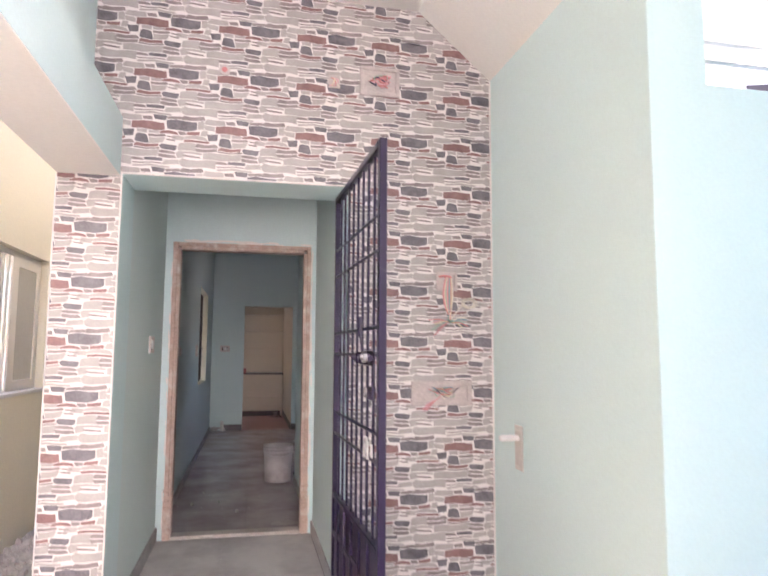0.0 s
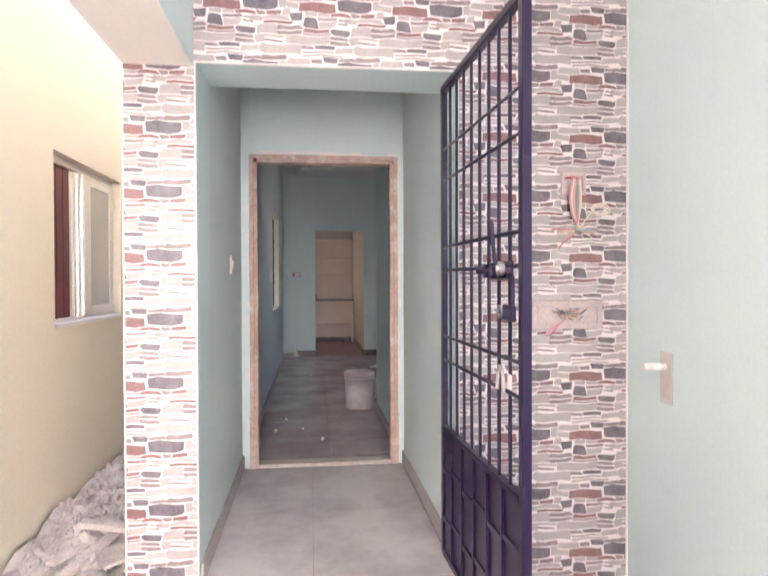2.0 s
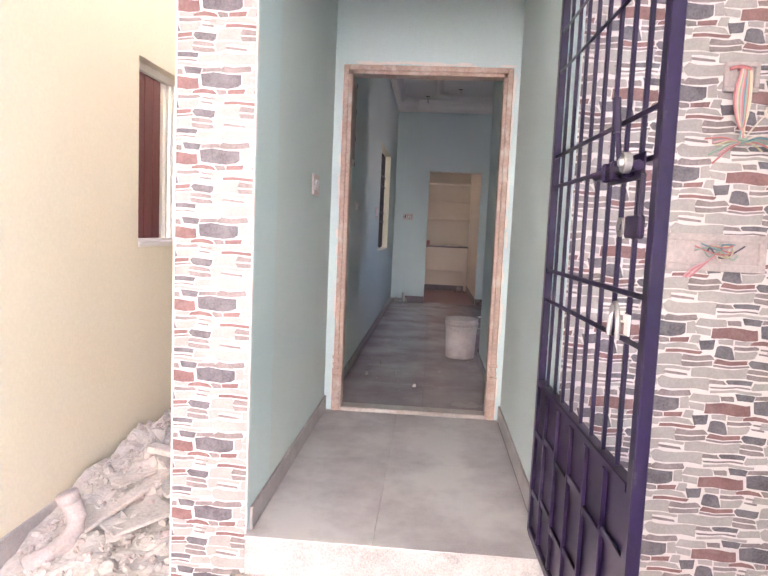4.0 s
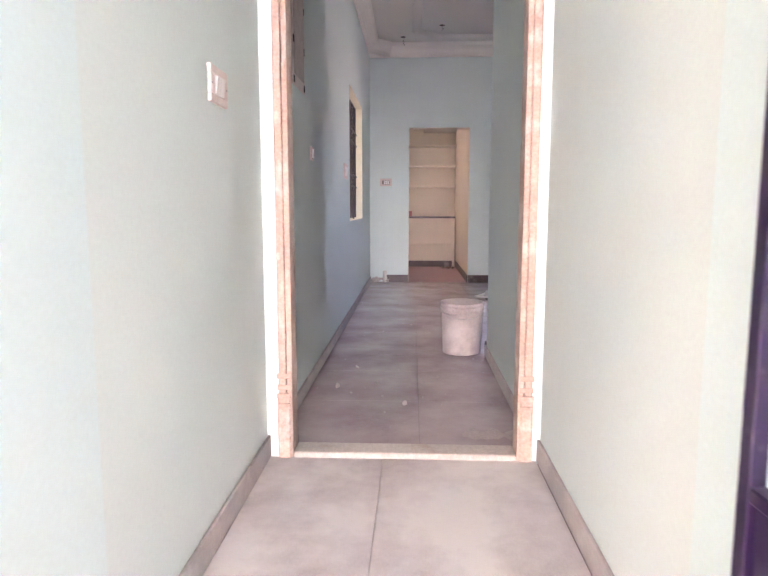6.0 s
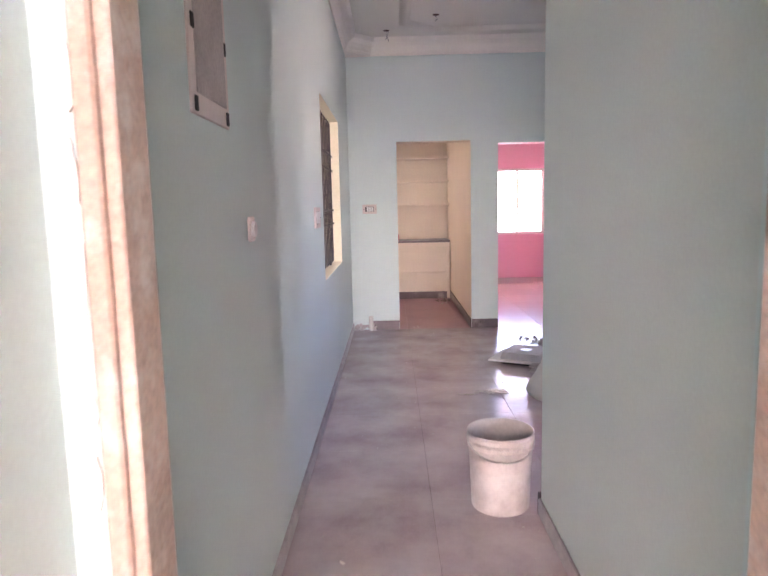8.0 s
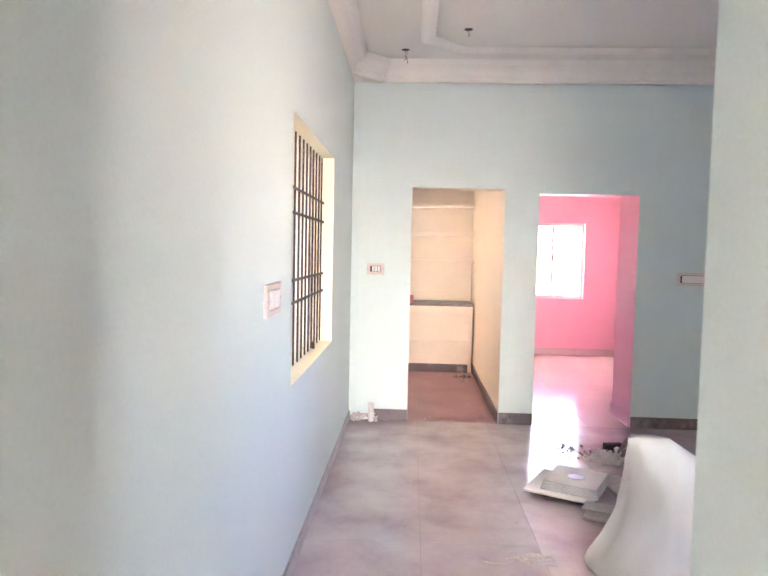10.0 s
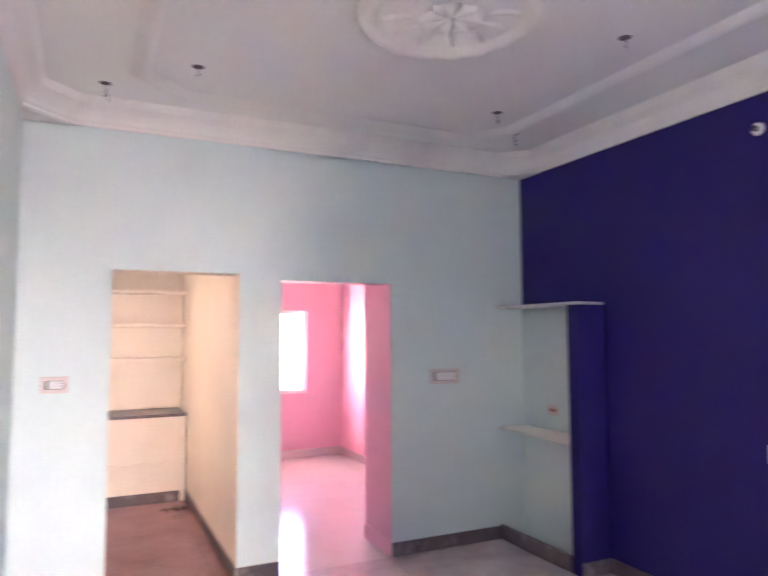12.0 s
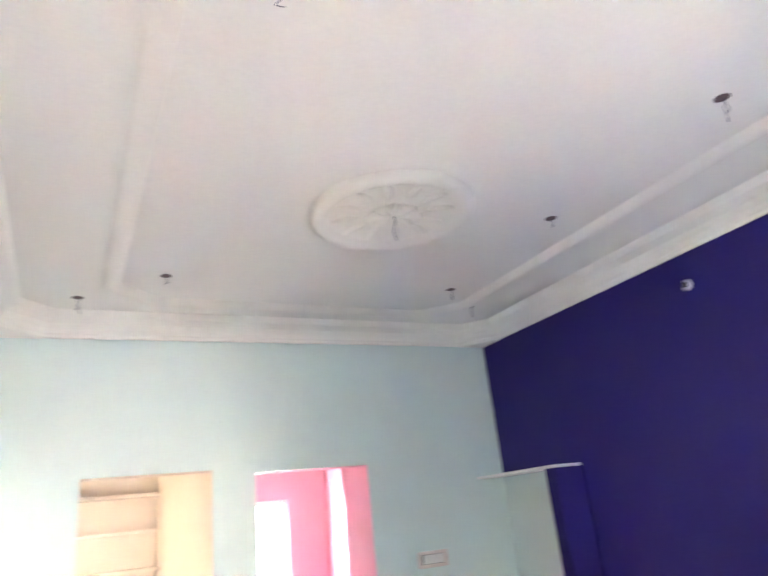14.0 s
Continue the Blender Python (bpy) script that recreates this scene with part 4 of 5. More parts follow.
# ---- corridor and hall ----


def switch_plate(loc, rz, w, h, gangs, label, mats=None):
    """A wall plate that faces -y before its turn, with rocker switches."""
    s = thing("switch_plate", loc, label, "switch", rz=rz)
    m = mats or PLATE
    if gangs:
        e, f = 0.03, 0.024
        part("plate", boxes((-w / 2, w / 2, -0.013, -0.001, h / 2 - f, h / 2), (-w / 2, w / 2, -0.013, -0.001, -h / 2, f - h / 2), (-w / 2, e - w / 2, -0.013, -0.001, f - h / 2, h / 2 - f), (w / 2 - e, w / 2, -0.013, -0.001, f - h / 2, h / 2 - f), bevel=0.002), m, s)
        # shade of the gaps is put in as a near-black sheet
        part("backing", boxes((e - w / 2, w / 2 - e, -0.004, -0.001, f - h / 2, h / 2 - f)), DARK, s, "near-black backing sheet that gives the switch gaps their shade")
        step = (w - 2 * e - 0.018) / gangs
        for k in range(gangs):
            x = -w / 2 + e + 0.014 + step * k
            bm = bmesh.new()
            prism(bm, [(-0.012, f + 0.003 - h / 2), (-0.019, h / 2 - f - 0.003), (-0.0045, h / 2 - f - 0.003), (-0.0045, f + 0.003 - h / 2)], "x", x + 0.0015, x + step - 0.0015)
            part("rocker", bm, PLASTIC, s, "white rocker switch")
    else:
        part("plate", boxes((-w / 2, w / 2, -0.012, -0.001, -h / 2, h / 2), bevel=0.004), m, s)
        part("insert", boxes((-w / 2 + 0.018, w / 2 - 0.018, -0.015, -0.0125, -h / 2 + 0.018, h / 2 - 0.018), bevel=0.001), m, s)
    for x in (-w / 2 + 0.009, w / 2 - 0.009):
        part("screw", rod((x, -0.0115, 0), (x, -0.0140, 0), 0.003, 8), RUST, s)
    return s


switch_plate((XL, 4.305, 1.35), 90, 0.155, 0.105, 3, "beige plate with three white rocker switches in the lobby")
switch_plate((XL, 7.85, 1.312), 90, 0.24, 0.125, 3, "beige plate with white rocker switches beside the window")
switch_plate((-0.348, YB, 1.348), 0, 0.155, 0.10, 3, "beige plate with white rocker switches beside the kitchen opening")
switch_plate((2.384, YB, 1.316), 0, 0.256, 0.115, 5, "beige plate with five rocker switches beside the bedroom opening")
switch_plate((XN, 8.73, 0.998), -90, 0.335, 0.10, 0, "long cream blank plate on the navy wall", CREAM)
for y, z in ((6.04, 1.306),):
    s = thing("wall_outlet", (XL, y, z), "small white round outlet on the corridor wall", "outlet", rz=90)
    part("rim", boxes((-0.04, 0.04, -0.01, -0.001, -0.04, 0.04), bevel=0.006), PLATE, s)
    part("cap", rod((0, -0.009, 0), (0, -0.02, 0), 0.024, 14), PLASTIC, s)
db = thing("distribution_box", (XL, 5.655, 1.90), "pale flush electrical distribution box cover with dark marks along its sides", "fuse box", rz=90)
part("cover", boxes((-0.165, 0.165, -0.008, -0.001, -0.31, 0.31), bevel=0.002), PLATE, db)
part("door", boxes((-0.13, 0.13, -0.012, -0.0085, -0.26, 0.26), bevel=0.002), MORTAR, db)
# near-black marks down both sides of the cover
for x in (-0.14, 0.14):
    for z in (-0.285, -0.10, 0.1, 0.285):
        part("dark_mark", boxes((x - 0.012, x + 0.012, -0.012, -0.0085, z - 0.018, z + 0.018), bevel=0.002), DARK, db)

# barred window
GX = -0.634
w2 = tagged(put("window_2", boxes((GX - 0.05, GX - 0.02, 8.262, 8.29, 0.887, 2.118), (GX - 0.05, GX - 0.02, 9.68, 9.708, 0.887, 2.118), (GX - 0.05, GX - 0.02, 8.29, 9.68, 2.09, 2.118), (GX - 0.05, GX - 0.02, 8.29, 9.68, 0.887, 0.915), bevel=0.003), CREAM), "cream window opening barred by a dark steel grille", "window", kind="structure")
for k in range(12):
    y = 8.33 + k * 0.1165
    part("bar", boxes((GX - 0.005, GX + 0.005, y - 0.005, y + 0.005, 0.90, 2.105), bevel=0.002), RUST, w2)
for z in (1.815, 1.69, 1.35, 1.235):
    part("rail", boxes((GX + 0.0065, GX + 0.0115, 8.30, 9.67, z - 0.008, z + 0.008), bevel=0.001), RUST, w2)
for y, w_ in ((8.99, 0.05), (9.22, 0.035), (9.40, 0.05), (9.63, 0.045)):
    part("sash_stile", boxes((GX - 0.10, GX - 0.07, y, y + w_, 0.89, 2.115), bevel=0.003), ALU, w2, "pale aluminium sash stile")
for y in (8.45, 9.35):
    part("foot", boxes((GX - 0.008, GX + 0.008, y - 0.01, y + 0.01, 0.886, 0.93), bevel=0.002), RUST, w2)
tagged(put("window_sill", boxes((-0.79, XL + 0.004, 8.262, 9.708, 0.8855, 0.8868)), CREAM), "cream painted window sill", "sill", kind="structure")

# pail
pail = thing("bucket", (0.362, 6.775, 0.0), "dusty grey paint pail standing at the corridor's end", "bucket")
bm, _ = lathe([(0.001, 0.004), (0.128, 0.0), (0.131, 0.006), (0.139, 0.2), (0.144, 0.285), (0.149, 0.287), (0.149, 0.297), (0.145, 0.299), (0.1455, 0.318), (0.151, 0.32), (0.151, 0.332), (0.147, 0.334), (0.148, 0.35), (0.152, 0.354), (0.150, 0.358), (0.144, 0.356), (0.134, 0.1), (0.12, 0.03), (0.001, 0.028)], 40)
part("shell", bm, PAIL, pail, smooth=True)
# near-black disc low inside the shell
part("inner_disc", lathe([(0.001, 0.045), (0.06, 0.05), (0.1205, 0.032)], 24)[0], DARK, pail, "near-black disc inside the pail")
bm = bmesh.new()
tube(bm, [(0.152 * math.cos(a), 0.152 * math.sin(a) - 0.002, 0.325 - 0.07 * max(0, math.sin(a - math.pi))) for a in [math.pi + math.pi * k / 12 for k in range(13)]], 0.003, 6)
part("handle", bm, STEEL, pail, "thin wire handle")

# niche in the corner by the navy wall
tagged(put("wall_niche_fin", boxes((2.90, XN, 10.06, 10.17, -0.01, 1.85), bevel=0.003), NAVY), "short navy painted fin wall of a corner niche", "wall", kind="structure")
tagged(put("wall_niche_lining", boxes((XN - 0.006, XN - 0.001, 10.17, YB, 0.0, 1.85), (2.91, XN - 0.006, 10.171, 10.176, 0.0, 1.85)), TEAL_IN), "aqua painted inside of the corner niche", "wall", kind="structure")
for z in (1.851, 0.872):
    ys = 10.062 if z > 1 else 10.177
    tagged(put("shelf_slab", boxes((2.885, XN - 0.0065, ys, YB - 0.001, z, z + 0.02), bevel=0.003), GYPSUM), "thin white stone shelf slab in the corner niche", "shelf", kind="structure")
tagged(put("trim_niche_plinth", boxes((2.89, 2.92, 10.171, YB - 0.001, 0.001, 0.11), (2.884, 3.149, 10.047, 10.059, 0.001, 0.10), bevel=0.003), SKIRT), "brown granite plinth of the niche", "trim", kind="structure")
so = thing("socket", (XN - 0.006, 10.62, 1.05), "reddish socket plate inside the niche", "outlet", rz=-90)
part("plate", boxes((-0.06, 0.06, -0.01, -0.001, -0.04, 0.04), bevel=0.003), PLATE, so)
part("mark", boxes((-0.04, 0.04, -0.013, -0.0105, -0.012, 0.012), bevel=0.001), WIRES[0], so)

# lamp holder on the navy wall
lh = thing("lamp_holder", (XN, 8.88, 2.772), "white round lamp holder on the navy wall", "lamp holder", rz=-90)
part("rose", lathe([(0.0005, 0.012), (0.02, 0.012), (0.034, 0.008), (0.036, 0.0)], 20)[0], PLASTIC, lh, smooth=True).matrix_basis = pose(0, 0, 0, 90)
part("socket", lathe([(0.008, 0.013), (0.016, 0.013), (0.018, 0.03), (0.012, 0.032), (0.010, 0.014)], 16)[0], RUST, lh, smooth=True).matrix_basis = pose(0, 0, 0, 90)

# ceiling rose
rose = thing("ceiling_rose", (1.33, 9.12, ZT), "large round white gypsum ceiling rose", "ceiling rose")
bm, rings = lathe([(0.435, -0.001), (0.432, -0.03), (0.415, -0.052), (0.385, -0.056), (0.36, -0.044), (0.345, -0.022), (0.325, -0.014), (0.22, -0.012), (0.17, -0.016), (0.155, -0.026), (0.13, -0.026), (0.11, -0.014), (0.002, -0.012)], 64)
for ring in rings[2:4]:
    for k, v in enumerate(ring):
        v.co.z += 0.006 * (k % 4 < 2)
part("disc", bm, GYPSUM, rose, smooth=True)


def petal(r0, r1, a, w, z, lift):
    """A domed leaf lying outwards on the rose."""
    bm, rows = bmesh.new(), []
    for i in range(7):
        f = i / 6
        half = w * math.sin(math.pi * (0.12 + 0.83 * f)) ** 0.8
        rows.append([bm.verts.new(((r0 + (r1 - r0) * f) * math.cos(a) - half * q * math.sin(a), (r0 + (r1 - r0) * f) * math.sin(a) + half * q * math.cos(a), z - lift * (1 - q * q) * (0.5 + 0.5 * f))) for q in (-1, -0.5, 0, 0.5, 1)])
    for p, q in zip(rows, rows[1:]):
        for k in range(4):
            bm.faces.new((p[k], p[k + 1], q[k + 1], q[k]))
    return bm


for k in range(12):
    part("petal", petal(0.175, 0.32, k * math.tau / 12, 0.032, -0.011, 0.018), GYPSUM, rose, smooth=True)
for k in range(8):
    part("inner_petal", petal(0.02, 0.15, (k + 0.5) * math.tau / 8, 0.042, -0.016, 0.042), GYPSUM, rose, smooth=True)
wire(rose, [(0.0, 0.0, -0.006), (0.01, 0.0, -0.06), (0.0, 0.012, -0.11), (0.015, 0.01, -0.16)], 3, 0.002)


def ceiling_hole(x, y, z, wires, r=0.029):
    h = thing("light_cutout", (x, y, z), "round lamp cut-out in the ceiling with a dangling wire", "light cutout", "ceiling cut-outs")
    # flat disc; the shade inside the cut-out is put into its brown
    part("hole_disc", lathe([(0.0005, -0.0015), (r, -0.0015), (r + 0.004, -0.0005)], 18)[0], HOLE_SHADE, h)
    rnd = random.Random(int(x * 100 + y * 10))
    for k in range(wires):
        n, ln = 5, rnd.uniform(0.05, 0.11)
        wire(h, [(rnd.uniform(-0.012, 0.012) + 0.012 * k, rnd.uniform(-0.012, 0.012), -0.001 - ln * i / n) for i in range(n + 1)] + [(0.02, 0.012, -ln + 0.02)], 3, 0.0014)


for x, y, z, n in ((2.32, 10.15, ZT, 2), (2.27, 8.97, ZT, 1), (2.23, 7.83, ZT, 2), (0.35, 10.24, ZT, 1), (-0.12, 10.64, ZC, 2), (2.66, 10.42, ZC, 2), (2.64, 7.28, ZC, 2), (0.35, 7.9, ZT, 1)):
    ceiling_hole(x, y, z, n)

# sack, stacked tiles, boards and litter on the hall floor
sack = thing("sack", (1.16, 8.42, 0.0), "tall slumped white woven plastic sack on the floor", "sack")
bm, n = bmesh.new(), 72
rings, levels = [], ((0.0, 0.31, 0.26, 0.02, 0.0), (0.03, 0.335, 0.275, 0.03, 0.0), (0.09, 0.32, 0.265, 0.04, 0.0), (0.16, 0.285, 0.24, 0.045, 0.0), (0.23, 0.25, 0.215, 0.04, -0.01), (0.30, 0.225, 0.20, 0.035, -0.02), (0.37, 0.205, 0.185, 0.025, -0.035), (0.44, 0.195, 0.17, 0.015, -0.055), (0.51, 0.19, 0.155, 0.005, -0.08), (0.57, 0.185, 0.13, -0.005, -0.10), (0.62, 0.18, 0.10, -0.01, -0.12), (0.665, 0.172, 0.06, -0.02, -0.135), (0.70, 0.16, 0.022, -0.03, -0.14))
for k, (z, rx, ry, ox, oy) in enumerate(levels):
    rings.append([])
    for i in range(n):
        a = i * math.tau / n
        c, q = math.cos(a), math.sin(a)
        fold = 0.12 * noise.noise(Vector((c * 1.7, q * 1.7, z * 3.0))) + 0.07 * (0.5 - abs(noise.noise(Vector((c * 3.4 + 5, q * 3.4, z * 5.0))))) + 0.035 * noise.noise(Vector((c * 8, q * 8, z * 11)))
        side = 1 + (1.0 * max(0.0, 1 - (z / 0.72) ** 1.3) if c > 0 else 0)
        sag = -0.10 * max(0.0, c) * (z / 0.7) ** 2 + 0.02 * noise.noise(Vector((a * 2, z * 5, 3)))
        rings[-1].append(bm.verts.new((ox + rx * (1 + fold) * c * side, oy + ry * (1 + fold) * q, z + sag * (k > 0))))
for r0, r1 in zip(rings, rings[1:]):
    for i in range(n):
        bm.faces.new((r0[i], r0[(i + 1) % n], r1[(i + 1) % n], r1[i]))
bm.faces.new(rings[-1])
bm.faces.new(rings[0][::-1])
part("bag", bm, SACKM, sack, smooth=True)

stack = thing("tile_stack", (1.02, 9.42, 0.0), "small stack of grey floor tiles and boards on the floor", "tile stack", rz=-28)
part("lower_tile", boxes((-0.25, 0.17, -0.21, 0.23, 0.028, 0.042), bevel=0.002), GYPSUM, stack, "cream lower tile")
# near-black block set in under the lower tile
part("inset_block", boxes((-0.14, 0.12, -0.16, 0.14, 0.001, 0.0275), bevel=0.002), DARK, stack)
for k in range(4):
    part("tile", boxes((-0.16 + 0.004 * k, 0.19 - 0.003 * k, -0.16 + 0.005 * k, 0.2, 0.043 + 0.0145 * k, 0.0565 + 0.0145 * k), bevel=0.002), PORCHFLOOR, stack)
part("stain", lathe([(0.0005, 0.0013), (0.05, 0.0013), (0.055, 0.0)], 16, 0.02, 0.02, 0.101)[0], SKIRT, stack, "dark round dust mark")
slat("board", (1.00, 9.06, 0.012), (1.30, 8.93, 0.02), 0.14, 0.012, PLANK, "thin broken board lying on the hall floor", "board", "boards on the hall floor")
slat("board", (1.02, 9.15, 0.030), (1.34, 8.99, 0.035), 0.12, 0.012, PLANK, "thin broken board lying on the hall floor", "board", "boards on the hall floor")
slat("board", (1.33, 9.72, 0.006), (1.40, 9.05, 0.025), 0.16, 0.012, PLANK, "thin pale board leaning towards the sack", "board", "boards on the hall floor")
slat("board", (1.05, 9.70, 0.008), (0.82, 9.56, 0.008), 0.05, 0.01, PLANK, "thin broken board lying on the hall floor", "board", "boards on the hall floor")
rl = random.Random(21)
bm = bmesh.new()
for k in range(150):
    x, y = rl.gauss(1.64, 0.085), rl.gauss(10.12, 0.075)
    d = math.hypot(x - 1.62, y - 10.12)
    r = rl.uniform(0.008, 0.035)
    chunk(bm, (x, y, r * 0.3 + max(0, 0.10 - d * 0.6) * rl.random()), r, rl, 0 if rl.random() < 0.5 else 1, 0.7)
tagged(put("rubbish_pile", bm, [CLOTH, PLANK]), "crumpled dark rags and shavings swept into a pile", "rubbish", kind="stuff")
bm = bmesh.new()
for k in range(70):
    x, y = rl.gauss(1.36, 0.12), rl.gauss(10.22, 0.10)
    chunk(bm, (x, y, 0.006), rl.uniform(0.006, 0.025), rl, 0 if rl.random() < 0.4 else 1, 0.6)
tagged(put("shavings", bm, [CLOTH, PLANK]), "pale wood shavings and dirt on the floor", "rubbish", kind="stuff")
for cx, cy, w_, d_, h_, label in ((1.66, 10.14, 0.34, 0.26, 0.15, "crumpled dark brown rag on the rubbish"), (1.40, 10.05, 0.24, 0.18, 0.09, "crumpled pale dusty cloth on the floor")):
    bm, m_ = bmesh.new(), 22
    gr = []
    for i in range(m_ + 1):
        gr.append([])
        for j in range(m_ + 1):
            u, v = 2 * i / m_ - 1, 2 * j / m_ - 1
            edge = max(0.0, 1 - (u * u + v * v) ** 0.9)
            crumple = abs(noise.noise(Vector((u * 2.6 + cx * 9, v * 2.6, 4)))) + 0.5 * abs(noise.noise(Vector((u * 6, v * 6 + cx, 9))))
            gr[-1].append(bm.verts.new((cx + w_ / 2 * u * (1 + 0.3 * noise.noise(Vector((u, v, cx)))), cy + d_ / 2 * v * (1 + 0.3 * noise.noise(Vector((v, u, cx + 3)))), 0.004 + h_ * edge ** 0.6 * (0.35 + 1.1 * crumple))))
    for i in range(m_):
        for j in range(m_):
            bm.faces.new((gr[i][j], gr[i + 1][j], gr[i + 1][j + 1], gr[i][j + 1]))
    tagged(put("rag", bm, CLOTH if h_ > 0.1 else MORTAR, smooth=True), label, "rag")
bx = put("block", boxes((-0.07, 0.07, -0.03, 0.03, 0.0, 0.055), bevel=0.004), DARK)
bx.matrix_basis = pose(1.56, 10.33, 0.001, 0, 0, 8)
tagged(bx, "small black block on the hall floor", "block")
bm = bmesh.new()
for k in range(9):
    x, y = rl.uniform(0.33, 0.6), rl.uniform(8.40, 8.55)
    pts = [(x + 0.05 * i + rl.uniform(-0.01, 0.01), y + rl.uniform(-0.03, 0.03), 0.006 + 0.01 * rl.random()) for i in range(4)]
    tube(bm, pts, 0.004, 5)
tagged(put("twigs", bm, PLANK), "thin wood offcuts scattered on the floor", "rubbish", kind="stuff")
bm = bmesh.new()
for k in range(240):
    x, y = rl.uniform(XL + 0.05, 1.9), rl.uniform(5.2, 12.8)
    if 0.5 < x and y < 6.8 or (y > 10.95 and not -0.0 < x < 0.7):
        continue
    chunk(bm, (x, y, 0.002), rl.uniform(0.002, 0.007), rl, 0, 0.6)
for x, y in ((-0.40, 5.85), (-0.18, 5.92), (-0.02, 5.55), (-0.33, 6.3), (0.12, 11.05), (0.17, 11.1), (0.64, 12.8), (0.58, 12.75)):
    chunk(bm, (x, y, 0.006), rl.uniform(0.014, 0.03), rl, 0, 0.5)
tagged(put("crumbs", bm, RUBBLE), "crumbs of plaster scattered over the floor", "rubbish", kind="stuff")
bm = bmesh.new()
gr = [[bm.verts.new((0.24 + 0.26 * i / 10, 5.12 + (0.02 + 0.05 * abs(math.sin(i * 0.9))) * (j - 2) / 2 + 0.012 * math.sin(i * 1.3), 0.004 + 0.016 * abs(noise.noise(Vector((i * 0.5, j * 0.9, 7)))))) for j in range(5)] for i in range(11)]
for i in range(10):
    for j in range(4):
        bm.faces.new((gr[i][j], gr[i + 1][j], gr[i + 1][j + 1], gr[i][j + 1]))
tagged(put("paper_sheet", bm, MORTAR, smooth=True), "crumpled pale paper strip behind the threshold", "paper")
pb = thing("pipe_stub", (-0.36, YB - 0.05, 0.0), "grey drain pipe stub and mortar lumps at the wall foot", "pipe")
part("pipe", rod((0, 0, 0.001), (0, 0, 0.16), 0.026, 14), PVC, pb)
bm = bmesh.new()
for k in range(16):
    chunk(bm, (rl.uniform(-0.17, 0.05), rl.uniform(-0.02, 0.03), rl.uniform(0.0, 0.06)), rl.uniform(0.015, 0.035), rl)
part("mortar", bm, MORTAR, pb)

# ---- kitchen ----
kc = thing("kitchen_counter", (0.09, 13.58, 0.0), "peach painted masonry kitchen counter with a granite top", "counter")
part("worktop", boxes((-0.645, 0.654, -0.29, 0.279, 0.835, 0.865), bevel=0.003), SKIRT, kc, "dark brown granite worktop")
part("fascia", boxes((-0.645, 0.654, -0.275, 0.279, 0.755, 0.8345), bevel=0.002), PEACH, kc)
part("shelf", boxes((-0.599, 0.604, -0.272, 0.279, 0.365, 0.395), bevel=0.002), PEACH, kc)
part("upper_panel", boxes((-0.599, 0.604, -0.25, 0.279, 0.396, 0.7545)), PEACH, kc)
part("kick_strip", boxes((-0.599, 0.604, -0.262, -0.2455, 0.001, 0.104)), SKIRT, kc, "dark granite kick strip")
part("lower_panel", boxes((-0.599, 0.604, -0.245, 0.279, 0.001, 0.3645)), PEACH, kc)
part("leg", boxes((0.6055, 0.654, -0.256, 0.279, 0.001, 0.7545), bevel=0.003), PEACH, kc)
part("leg", boxes((-0.645, -0.60, -0.256, 0.279, 0.001, 0.7545), bevel=0.003), PEACH, kc)
for z in (2.075, 1.725, 1.375):
    tagged(put("kitchen_shelf", boxes((XL + 0.01, 0.764, 13.58, 13.879, z, z + 0.03), bevel=0.002), PEACH), "peach painted masonry wall shelf", "shelf", "kitchen wall shelves")
tagged(put("kitchen_loft", boxes((0.20, 0.764, 13.30, 13.879, 2.33, 2.40), bevel=0.003), PEACH), "peach painted loft slab near the kitchen ceiling", "shelf")
tagged(put("clay_block", boxes((-0.06, 0.0, 13.35, 13.45, 0.866, 0.96), bevel=0.004), WIRES[0]), "small red-brown block on the worktop", "block")
bm = bmesh.new()
for k in range(14):
    chunk(bm, (rl.gauss(0.62, 0.05), rl.gauss(13.0, 0.06), 0.01), rl.uniform(0.01, 0.03), rl)
tagged(put("dirt_pile", bm, CLOTH), "small pile of dirt on the kitchen floor", "rubbish", kind="stuff")

# ---- bedroom ----
w4 = tagged(put("window_4", boxes((1.60, 1.645, 15.0, 15.06, 0.851, 1.969), (2.485, 2.53, 15.0, 15.06, 0.851, 1.969), (1.645, 2.485, 15.0, 15.06, 1.925, 1.969), (1.645, 2.485, 15.0, 15.06, 0.851, 0.895), (2.05, 2.085, 15.0, 15.06, 0.895, 1.925), bevel=0.003), ALU), "white framed bedroom window with thin steel bars", "window", kind="structure")
for k in range(9):
    z = 0.98 + 0.115 * k
    part("bar", rod((1.645, 15.085, z), (2.485, 15.085, z), 0.005, 8), STEEL, w4)

# frame of the unseen window added for the hall fill
tagged(put("window_added", boxes((0.90, 0.94, 6.53, 6.58, 1.001, 2.099), (1.66, 1.70, 6.53, 6.58, 1.001, 2.099), (0.94, 1.66, 6.53, 6.58, 2.06, 2.099), (0.94, 1.66, 6.53, 6.58, 1.001, 1.04), bevel=0.003), ALU), "small white frame in the added, unseen hall window opening", "window", kind="structure")

